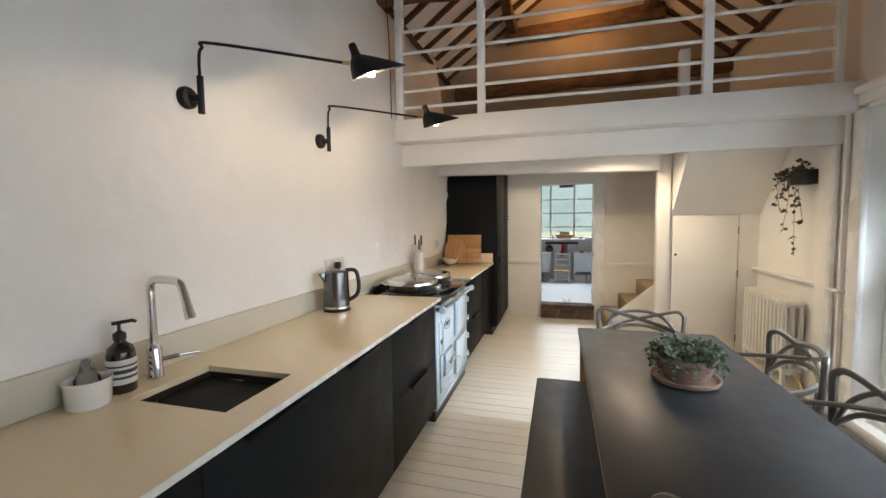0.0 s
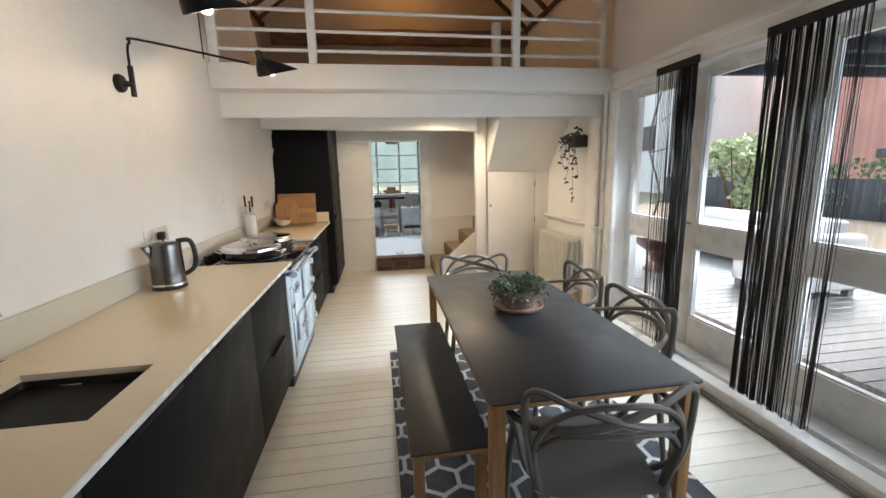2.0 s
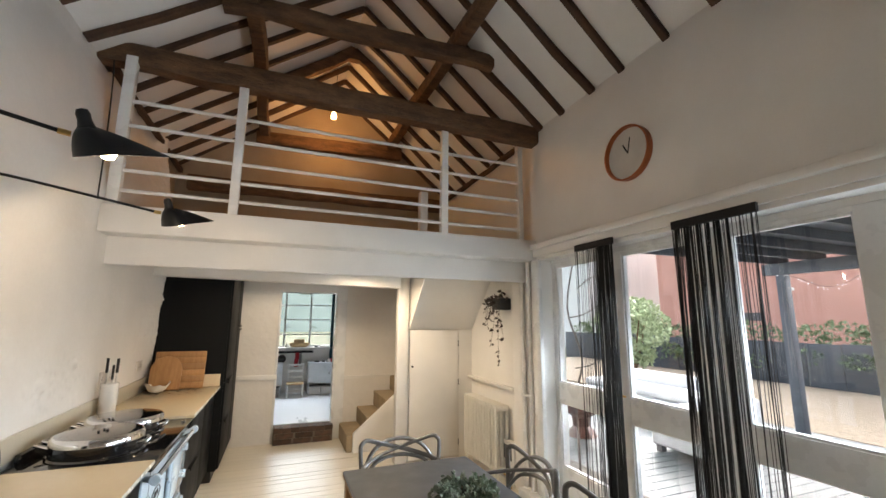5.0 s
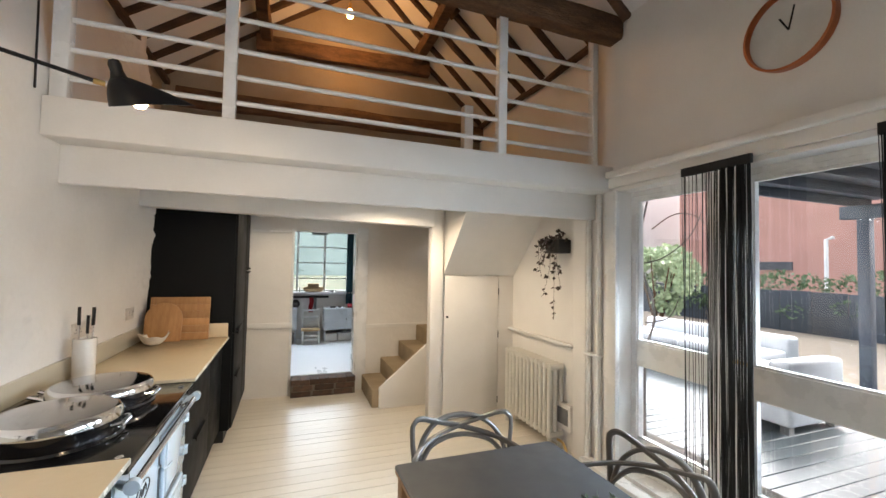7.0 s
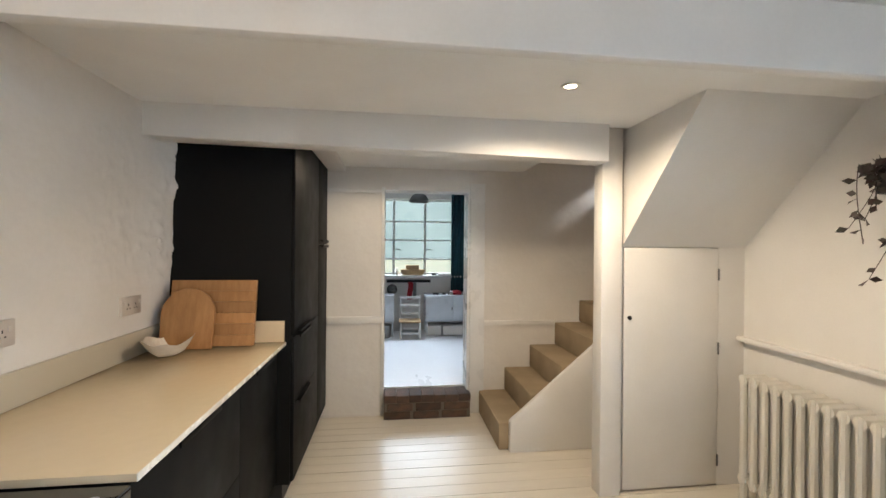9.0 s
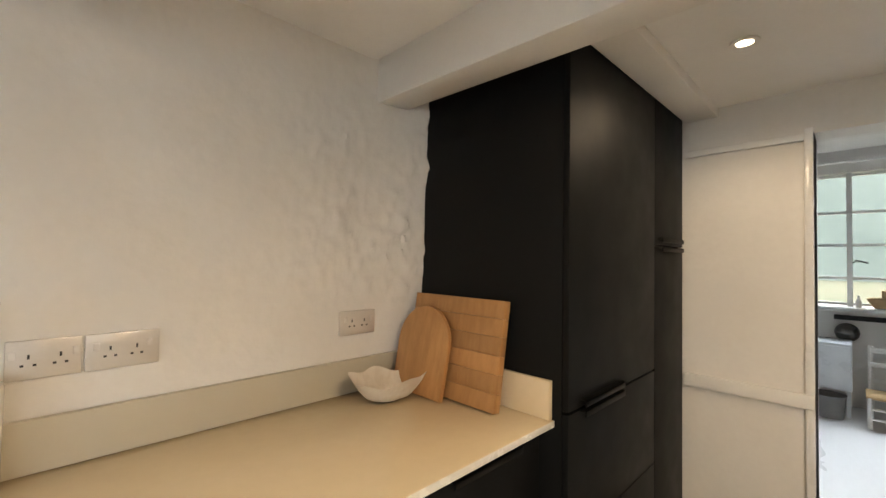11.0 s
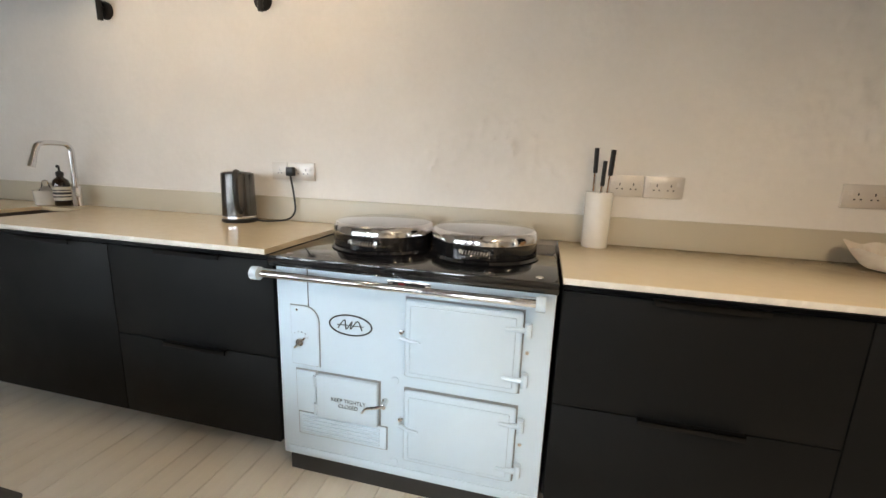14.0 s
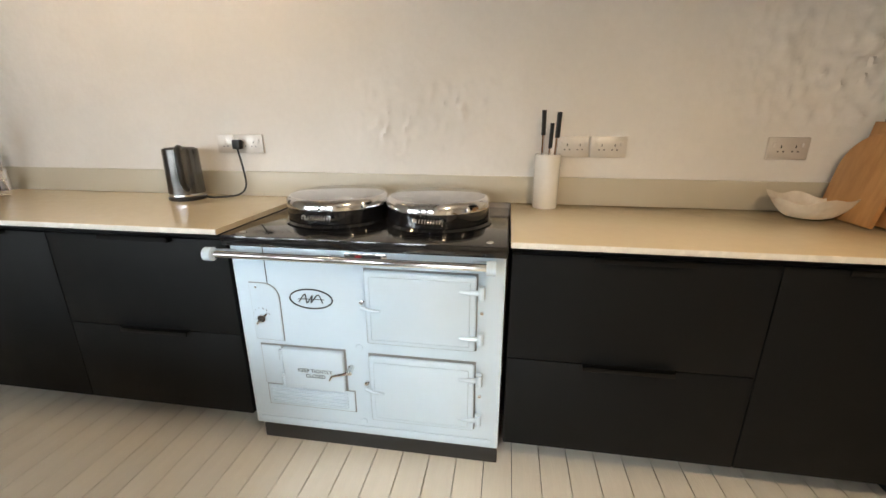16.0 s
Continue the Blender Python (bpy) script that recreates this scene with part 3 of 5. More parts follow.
# painted pipes beside the doors
pp = thing("wall_pipes", "white painted vertical pipes with a small bracket", "pipes", (1.93, 3.9, 0.0))
for y in (3.97, 3.855):
    part("pipe", tube([(1.925, y, 0.085), (1.925, y, 2.13)], 0.02, 12), GLOSSWHITE, pp)
part("bracket", box(1.89, 1.95, 3.83, 3.985, 0.875, 0.895, 0.006), GLOSSWHITE, pp)

# balustrade of the loft
rail = thing("loft_balustrade", "white painted metal balustrade with five round rails", "balustrade", (0.2, 3.82, 2.325))
for x, s in ((-1.39, 0.035), (-0.654, 0.032), (1.035, 0.032), (1.828, 0.024)):
    part("post", box(x - s, x + s, 3.79, 3.85, 2.325, 3.41 - 0.02 * x, 0.004), GLOSSWHITE, rail)
for z in (2.43, 2.575, 2.725, 2.905, 3.09):
    part("rail", tube([(-1.39, 3.82, z + 0.012), (1.828, 3.82, z - 0.004)], 0.014, 10), GLOSSWHITE, rail)

# stairs
st = thing("staircase", "carpeted beige stairs with a white panelled side", "stairs", (1.3, 6.1, 0))
for k in range(9):
    x = 0.56 + 0.23 * k
    if x > 1.9:
        break
    part("step", box(x, XE - 0.01, 5.76, 6.455, 0.195 * k + 0.001 * k, 0.195 * (k + 1), 0.012), CARPET, st)
part("stringer", prism([(0.63, 0), (0.63, 0.22), (1.94, 1.33), (1.94, 0)], "y", 5.715, 5.755, 0.004), WHITE, st)

# radiator
ra = thing("radiator", "cream painted column radiator on feet", "radiator", (1.86, 4.73, 0))
for k in range(12):
    y = 4.31 + 0.0655 * k
    bm = None
    for x in (1.80, 1.86, 1.92):
        bm = tube(curve_points([(x, y, 0.12), (x, y, 0.15), (x, y, 0.67), (x, y, 0.71)], 2), 0.019, 8, bm)
    for z in (0.13, 0.70):
        tube([(1.79, y, z), (1.93, y, z)], 0.03, 8, bm, flat=1.0)
    if k in (0, 11):
        for x in (1.805, 1.915):
            tube([(x, y, 0.12), (x, y, 0.0)], (0.018, 0.024), 8, bm)
    part("column", bm, RADP, ra)
bm = tube(curve_points([(1.86, 4.27, 0.1), (1.86, 4.2, 0.1), (1.87, 4.17, 0.05), (1.87, 4.16, 0.0)], 4), 0.011, 8)
part("pipe", bm, BRASS, ra)
bx = thing("wall_heater_box", "small white wall box with a grey grille", "vent box", (1.93, 4.26, 0.18))
part("case", box(1.90, XE, 4.16, 4.37, 0.18, 0.40, 0.012), WHITE, bx)
part("grille", box(1.893, 1.90, 4.185, 4.335, 0.23, 0.365, 0.003), GREYM, bx)


# ---- kitchen run ----
WT = 0.905                     # worktop height
FX = -0.835                    # cabinet fronts
def bar_handle(parent, y0, y1, z, x=FX):
    """A slim black pull over a panel's top edge."""
    bm = box(x + 0.0005, x + 0.022, y0, y1, z - 0.003, z + 0.003, 0.001)
    box(x + 0.016, x + 0.022, y0, y1, z - 0.016, z + 0.003, 0.001, bm=bm)
    part("handle", bm, HANDLE, parent, "black edge pull")


def unit(y0, y1, panels, handles, label):
    u = thing("cabinet", label, "kitchen cabinet", ((-1.1), (y0 + y1) / 2, 0), "base units")
    part("body", box(XW + 0.02, FX - 0.021, y0 + 0.001, y1 - 0.001, 0.115, 0.862), CAB, u)
    part("plinth", box(XW + 0.05, FX - 0.16, y0 + 0.001, y1 - 0.001, 0, 0.115), PLINTH, u)
    for a, b in panels:
        part("drawer_front" if len(panels) > 1 else "door", box(FX - 0.02, FX, y0 + 0.002, y1 - 0.002, a, b, 0.0015), CAB, u)
    for a, b, z in handles:
        bar_handle(u, a, b, z)
    return u


two = [(0.118, 0.473), (0.477, 0.852)]
one = [(0.118, 0.852)]
unit(-0.2, 0.44, one, [(0.0, 0.28, 0.856)], "matt black base cabinet with one door")
unit(0.44, 1.04, one, [(0.60, 0.90, 0.856)], "matt black base cabinet with one door")
unit(1.04, 2.20, one, [(1.17, 1.45, 0.856), (1.73, 2.02, 0.856)], "wide matt black base cabinet under the sink")
unit(2.20, 2.958, two, [(2.45, 2.74, 0.856), (2.45, 2.74, 0.477)], "matt black base cabinet with two drawers beside the range cooker")
unit(3.96, 4.742, two, [(4.21, 4.50, 0.856), (4.21, 4.50, 0.477)], "matt black base cabinet with two drawers beside the range cooker")
unit(4.742, 5.30, one, [(4.90, 5.18, 0.856)], "matt black base cabinet with one door")

tall = thing("tall_cabinet", "tall matt black larder cabinet reaching the ceiling", "kitchen cabinet", (-1.1, 5.87, 0))
TX = -0.745
part("body", box(XW + 0.02, TX - 0.021, 5.305, 6.435, 0.10, 2.10, 0.001), CAB, tall)
part("plinth", box(XW + 0.05, TX - 0.06, 5.31, 6.43, 0, 0.10), PLINTH, tall)
for y0, y1, a, b in ((5.307, 6.04, 0.118, 0.545), (5.307, 6.04, 0.549, 0.928), (5.307, 6.04, 0.936, 2.10), (6.044, 6.434, 0.118, 1.452), (6.044, 6.434, 1.458, 2.10)):
    part("door", box(TX - 0.02, TX, y0, y1, a, b, 0.0015), CAB, tall)
bar_handle(tall, 5.38, 5.68, 0.549, TX)
bar_handle(tall, 5.38, 5.68, 0.927, TX)
bar_handle(tall, 5.38, 5.68, 0.957, TX)
bar_handle(tall, 6.08, 6.38, 1.447, TX)
bar_handle(tall, 6.08, 6.38, 1.487, TX)

# worktop with the sink cut out of it
SX0, SX1, SY0, SY1 = -1.262, -0.905, 1.19, 1.485
WX0, WX1 = XW + 0.001, -0.79
bm = None
for q in ((WX0, WX1, -0.2, SY0), (WX0, SX0, SY0, SY1), (SX1, WX1, SY0, SY1), (WX0, WX1, SY1, 2.962)):
    bm = box(*q, WT - 0.02, WT, bm=bm)
wt = thing("worktop", "cream quartz worktop with a sink cut-out", "worktop", (-1.1, 1.4, WT - 0.02))
part("slab", bm, QUARTZ, wt)
part("front_edge", box(WX1, WX1 + 0.003, -0.2, 2.962, WT - 0.0195, WT - 0.001, 0.001), EDGEQ, wt, "pale polished front edge")
wt2 = thing("worktop", "cream quartz worktop between cooker and larder", "worktop", (-1.1, 4.6, WT - 0.02))
part("slab", box(WX0, WX1, 3.955, 5.303, WT - 0.02, WT, 0.002), QUARTZ, wt2)
part("front_edge", box(WX1, WX1 + 0.003, 3.955, 5.303, WT - 0.0195, WT - 0.001, 0.001), EDGEQ, wt2, "pale polished front edge")
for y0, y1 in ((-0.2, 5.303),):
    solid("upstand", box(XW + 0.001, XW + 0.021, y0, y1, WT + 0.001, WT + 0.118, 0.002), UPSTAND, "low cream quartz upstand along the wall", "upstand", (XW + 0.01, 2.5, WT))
solid("upstand", box(XW + 0.03, TX - 0.05, 5.283, 5.303, WT + 0.001, WT + 0.118, 0.002), QUARTZ, "short cream quartz upstand against the larder", "upstand", (-1.1, 5.29, WT))

# sink
sk = thing("sink", "dark steel undermounted sink", "sink", (-1.08, 1.34, 0.70))
own = bmesh.new()
ring = []
for z, i in ((WT - 0.021, -0.004), (0.73, 0.004), (0.715, 0.02)):
    pts = []
    for cx, cy, a0 in ((SX1 - i, SY1 - i, 0), (SX0 + i, SY1 - i, 90), (SX0 + i, SY0 + i, 180), (SX1 - i, SY0 + i, 270)):
        for s in range(4):
            a = radians(a0 + 30 * s)
            r = 0.018
            ox = cx - r * math.copysign(1, math.cos(radians(a0 + 45)))
            oy = cy - r * math.copysign(1, math.sin(radians(a0 + 45)))
            pts.append(own.verts.new((ox + r * math.cos(a), oy + r * math.sin(a), z)))
    ring.append(pts)
for a, b in zip(ring, ring[1:]):
    for k in range(16):
        own.faces.new((a[k], a[(k + 1) % 16], b[(k + 1) % 16], b[k]))
own.faces.new(ring[-1])
part("basin", own, DARKSTEEL, sk)
part("waste", lathe([(0, 0), (0.035, 0), (0.04, 0.003), (0.03, 0.004), (0, 0.002)], (-1.08, 1.34, 0.716), 20), CHROME, sk)
part("overflow", box(-1.16, -1.10, SY1 - 0.012, SY1 - 0.006, 0.84, 0.87, 0.003), CHROME, sk)
part("overflow", box(SX0 + 0.006, SX0 + 0.012, 1.235, 1.275, 0.845, 0.865, 0.003), CHROME, sk)

# tap
tp = thing("tap", "chrome swan-neck kitchen mixer tap", "tap", (-1.345, 1.345, WT))
part("base", lathe([(0, 0), (0.026, 0), (0.027, 0.006), (0.024, 0.01), (0.024, 0.10), (0.017, 0.115), (0, 0.118)], (-1.345, 1.345, WT), 24), CHROME, tp)
part("spout", tube(curve_points([(-1.345, 1.345, 1.0), (-1.345, 1.345, 1.17), (-1.345, 1.345, 1.213), (-1.334, 1.343, 1.236), (-1.310, 1.339, 1.247), (-1.238, 1.335, 1.247), (-1.208, 1.333, 1.240), (-1.192, 1.332, 1.220), (-1.172, 1.330, 1.16), (-1.165, 1.329, 1.14)], 5), 0.0135, 14), CHROME, tp)
part("nozzle", tube([(-1.174, 1.330, 1.165), (-1.161, 1.329, 1.125)], 0.0155, 14), CHROME, tp)
bm = tube([(-1.345, 1.345, 0.965), (-1.30, 1.40, 0.972)], 0.012, 12)
tube([(-1.30, 1.40, 0.972), (-1.265, 1.455, 0.970)], (0.006, 0.004), 10, bm)
part("lever", bm, CHROME, tp)

# soap bottle and pot
sb = thing("soap_bottle", "brown glass pump soap bottle with a pale label", "soap bottle", (-1.345, 1.235, WT))
part("bottle", lathe([(0, 0), (0.036, 0), (0.039, 0.004), (0.039, 0.12), (0.034, 0.142), (0.016, 0.158), (0.014, 0.17), (0, 0.17)], (-1.345, 1.235, WT), 28), AMBER, sb)
part("label", lathe([(0.0395, 0.03), (0.0397, 0.032), (0.0397, 0.105), (0.0395, 0.107)], (-1.345, 1.235, WT), 28), LABEL, sb)
for z, h in ((0.047, 0.008), (0.064, 0.012), (0.084, 0.006)):
    part("print_bar", lathe([(0.0398, z), (0.0400, z + 0.001), (0.0400, z + h), (0.0398, z + h)], (-1.345, 1.235, WT), 28), INK, sb)
bm = lathe([(0.017, 0.165), (0.018, 0.17), (0.018, 0.185), (0.010, 0.19), (0.005, 0.195), (0.005, 0.215), (0, 0.215)], (-1.345, 1.235, WT), 16)
tube([(-1.355, 1.22, WT + 0.218), (-1.32, 1.262, WT + 0.222), (-1.315, 1.267, WT + 0.215)], 0.006, 8, bm)
part("pump", bm, BLACKP, sb)
pt = thing("ceramic_pot", "small white ceramic pot with a clear brush holder in it", "pot", (-1.335, 1.13, WT))
part("pot", lathe([(0, 0), (0.05, 0), (0.054, 0.006), (0.058, 0.075), (0.060, 0.08), (0.056, 0.08), (0.052, 0.015), (0, 0.012)], (-1.335, 1.13, WT), 32), CERAMIC, pt)
part("scrubber", lathe([(0, 0.012), (0.03, 0.014), (0.032, 0.08), (0.02, 0.10), (0.012, 0.135), (0.0, 0.14)], (-1.335, 1.13, WT), 20), GLASS, pt)

# kettle with cable, plugged into the socket
kt = thing("kettle", "dark brushed steel electric kettle on its base", "kettle", (-1.29, 2.42, WT))
KX, KY = -1.29, 2.45
part("base", lathe([(0, 0), (0.078, 0), (0.08, 0.004), (0.08, 0.014), (0.074, 0.018), (0, 0.018)], (KX, KY, WT), 32), BLACKP, kt)
part("foot_ring", lathe([(0.076, 0.018), (0.078, 0.02), (0.078, 0.028), (0.076, 0.03)], (KX, KY, WT), 32), CHROME, kt)
part("body", lathe([(0, 0.02), (0.076, 0.028), (0.0755, 0.06), (0.0725, 0.225), (0.071, 0.231), (0, 0.231)], (KX, KY, WT), 40), STEEL, kt)
part("lid", lathe([(0, 0.239), (0.02, 0.239), (0.058, 0.236), (0.066, 0.231), (0, 0.228)], (KX, KY, WT), 32), BLACKP, kt)
def spin(bm, a=-48):
    bmesh.ops.rotate(bm, verts=bm.verts, cent=(KX, KY, 0), matrix=Matrix.Rotation(radians(a), 3, "Z"))
    return bm


part("spout", spin(prism([(KY - 0.062, WT + 0.228), (KY - 0.102, WT + 0.226), (KY - 0.070, WT + 0.165)], "x", KX - 0.022, KX + 0.022, 0.004)), STEEL, kt)
bm = tube(curve_points([(KX, KY + 0.055, WT + 0.236), (KX + 0.01, KY + 0.10, WT + 0.238), (KX + 0.015, KY + 0.122, WT + 0.215), (KX + 0.015, KY + 0.132, WT + 0.14), (KX + 0.012, KY + 0.118, WT + 0.085), (KX, KY + 0.075, WT + 0.055)], 5), 0.0125, 10)
part("handle", spin(bm), BLACKP, kt)
cb = thing("kettle_cable", "black kettle cable with a three-pin plug", "cable", (-1.36, 2.6, WT))
part("cable", tube(curve_points([(KX - 0.03, KY + 0.07, WT + 0.008), (-1.32, 2.57, WT + 0.005), (-1.36, 2.66, WT + 0.012), (-1.385, 2.69, WT + 0.05), (-1.392, 2.685, WT + 0.12), (-1.397, 2.665, 1.13)], 6), 0.0045, 8), BLACKP, cb)
part("plug", box(-1.415, -1.385, 2.645, 2.685, 1.128, 1.172, 0.006), BLACKP, cb)


def socket(y, z, plate, n, w=0.146):
    s = thing("wall_socket", "brushed metal power socket on the plastered wall", "socket", (XW, y, z), "sockets")
    part("plate", box(XW - 0.006, XW + 0.011, y - w / 2, y + w / 2, z - 0.043, z + 0.043, 0.003), plate, s)
    for k in (-1, 1) if n > 1 else (0,):
        part("switch", box(XW + 0.011, XW + 0.015, y + k * 0.052 - 0.006, y + k * 0.052 + 0.006, z + 0.004, z + 0.022, 0.001), SOCKW, s)
        bm = box(XW + 0.010, XW + 0.0118, y + k * 0.026 - 0.002, y + k * 0.026 + 0.002, z + 0.002, z + 0.012)
        for e in (-1, 1):
            box(XW + 0.010, XW + 0.0118, y + k * 0.026 + e * 0.010 - 0.003, y + k * 0.026 + e * 0.010 + 0.003, z - 0.014, z - 0.009, bm=bm)
        part("pin_slot", bm, BLACKP, s)


socket(2.592, 1.152, SOCKET, 1, 0.086)
socket(2.710, 1.152, SOCKET, 2)
socket(4.205, 1.152, SOCKET, 2, 0.125)
socket(4.345, 1.152, SOCKET, 2)
socket(5.02, 1.152, SOCKET, 2)

# knife block
kb = thing("knife_block", "white cylindrical knife block holding black-handled knives", "knife block", (-1.345, 4.095, WT))
part("holder", lathe([(0, 0), (0.048, 0), (0.051, 0.004), (0.053, 0.215), (0.051, 0.221), (0.046, 0.221), (0.045, 0.212), (0, 0.21)], (-1.345, 4.095, WT), 36), CERAMIC, kb)
for ox, oy, h, r, lean in ((-0.022, -0.020, 0.080, 0.0105, -0.002), (0.006, 0.004, 0.030, 0.0095, 0.002), (0.022, 0.026, 0.072, 0.0115, 0.003)):
    a = Vector((-1.345 + ox, 4.095 + oy, WT + 0.215))
    b = a + Vector((0, lean, h))
    e = a + Vector((0, lean * 2.2, h + 0.098))
    bm = tube([a, b], 0.0085, 6, flat=0.25)
    k = part("knife", bm, CHROME, kb)
    part("handle", tube([b, b + (e - b) * 0.3, b + (e - b) * 0.7, e], r, 8, flat=0.7), BLACKP, k, "black knife handle")

# shell and boards
own = bmesh.new()
nr, ns = 7, 40
rows = []
for i in range(nr + 1):
    row = []
    for k in range(ns):
        a = k * math.tau / ns
        t = i / nr
        wav = 1 + 0.06 * t * math.cos(6 * a + 0.6) * (t > 0.3)
        row.append(own.verts.new((-1.275 + 0.10 * (0.35 + 0.65 * t ** 0.7) * wav * math.cos(a), 5.06 + 0.15 * (0.35 + 0.65 * t ** 0.7) * wav * math.sin(a), WT + 0.004 + 0.078 * t ** 1.3 + 0.008 * t * math.cos(6 * a + 0.4) + 0.010 * t * math.sin(2 * a))))
    rows.append(row)
for a, b in zip(rows, rows[1:]):
    for k in range(ns):
        own.faces.new((a[k], a[(k + 1) % ns], b[(k + 1) % ns], b[k]))
own.faces.new(rows[0])
bmesh.ops.solidify(own, geom=list(own.faces), thickness=0.009)
solid("shell_bowl", own, SHELL, "large white clam shell used as a bowl", "shell bowl", (-1.275, 5.06, WT))

# boards lean against the larder side; y grows towards the larder
rb = thing("chopping_board", "rectangular striped wooden chopping board leaning on the larder", "chopping board", (-1.15, 5.25, WT))
ang = radians(9)
for k in range(6):
    z0, z1 = 0.058 * k, 0.058 * (k + 1) - 0.0006
    bm = box(-1.355, -0.93, -0.015, 0.015, z0, z1, 0.0025)
    bmesh.ops.transform(bm, matrix=Matrix.Translation((0, 5.205, WT + 0.004)) @ Matrix.Rotation(-ang, 4, "X"), verts=bm.verts)
    part("stave", bm, BEECH, rb)
ab = []
for k in range(17):
    a = math.pi * k / 16
    ab.append((-1.245 + 0.13 * math.cos(a), 0.18 + 0.13 * math.sin(a)))
ab += [(-1.37, 0.0), (-1.12, 0.0)]
bm = prism(ab, "y", -0.009, 0.009, 0.003)
bmesh.ops.transform(bm, matrix=Matrix.Translation((0, 5.150, WT + 0.003)) @ Matrix.Rotation(-ang * 1.2, 4, "X"), verts=bm.verts)
solid("arched_board", bm, BEECH, "round-topped wooden serving board leaning on the other board", "chopping board", (-1.245, 5.16, WT))

# range cooker
ck = thing("range_cooker", "pale enamel two-oven range cooker with black top and chrome lids", "range cooker", (-1.13, 3.46, 0))
CY0, CY1, CX = 2.968, 3.948, -0.83
part("plinth", box(-1.40, CX - 0.02, CY0 + 0.02, CY1 - 0.005, 0, 0.085, 0.004), PLINTH, ck)
part("body", box(-1.40, CX, CY0 + 0.005, CY1 - 0.004, 0.085, 0.845, 0.006), ENAMEL, ck)
part("hob_top", box(-1.41, -0.795, CY0, CY1, 0.846, 0.885, 0.006), BLACKEN, ck)
part("back_rail", box(-1.405, -1.375, CY0 + 0.2, CY1 - 0.2, 0.886, 0.93, 0.006), BLACKEN, ck)
part("skirting", box(CX, CX + 0.004, CY0 + 0.03, CY1 - 0.03, 0.10, 0.125, 0.001), ENAMEL, ck)
for y in (3.275, 3.675):
    c = (-1.115, y, 0.886)
    seat = part("hotplate_ring", lathe([(0, 0), (0.205, 0), (0.208, 0.004), (0.200, 0.012), (0, 0.012)], c, 48), BLACKEN, ck)
    part("lid_side", lathe([(0.192, 0.012), (0.196, 0.015), (0.1965, 0.063), (0.190, 0.066)], c, 48), BLACKEN, ck)
    part("lid_rim", lathe([(0.196, 0.062), (0.199, 0.064), (0.198, 0.086), (0.188, 0.099), (0.180, 0.1015)], c, 48), CHROME, ck, "polished chrome lid rim")
    part("lid_top", lathe([(0.181, 0.1014), (0.15, 0.106), (0, 0.110)], c, 48), LIDTOP, ck, "brushed domed lid top")
    coil = []
    for k in range(90):
        a = k * math.tau / 9
        coil.append((c[0] + 0.212 + 0.010 * math.cos(a), y - 0.05 + 0.10 * k / 89, 0.886 + 0.040 + 0.010 * math.sin(a)))
    part("lid_handle", tube(coil, 0.0022, 5), CHROME, ck, "coiled chrome lid handle")
    for e in (-0.06, 0.06):
        part("handle_stay", tube([(c[0] + 0.185, y + e * 0.9, 0.93), (c[0] + 0.213, y + e * 0.8, 0.933)], 0.007, 8), CHROME, ck)
    for e in (-0.04, 0.04):
        part("lid_hinge", tube([(c[0] - 0.19, y + e, 0.93), (c[0] - 0.25, y + e, 0.95)], 0.01, 8), CHROME, ck)
for y in (CY0 + 0.06, CY1 - 0.06):
    part("hob_stud", lathe([(0, 0), (0.014, 0), (0.013, 0.002), (0, 0.003)], (-0.84, y, 0.885), 16), CHROME, ck)
# towel rail
part("towel_rail", tube([(-0.772, CY0 - 0.035, 0.822), (-0.772, CY1 - 0.045, 0.822)], 0.0125, 14), CHROME, ck, "polished chrome towel rail")
for y, s in ((CY0 - 0.03, 1), (CY1 - 0.05, -1)):
    bm = tube([(-0.772, y - 0.014, 0.822), (-0.772, y + 0.014, 0.822)], 0.024, 14)
    tube(curve_points([(-0.772, y, 0.822), (-0.80, y + 0.02 * s, 0.818), (-0.832, y + 0.055 * s, 0.812)], 3), (0.018, 0.012), 10, bm)
    part("rail_bracket", bm, ENAMEL, ck)
# thermometer
part("thermometer", box(CX, CX + 0.006, 3.40, 3.55, 0.806, 0.832, 0.003), CHROME, ck)
part("thermometer_scale", box(CX + 0.006, CX + 0.0075, 3.42, 3.53, 0.812, 0.826), INK, ck)
part("thermometer_mark", box(CX + 0.0075, CX + 0.0085, 3.44, 3.462, 0.813, 0.825), RED, ck)


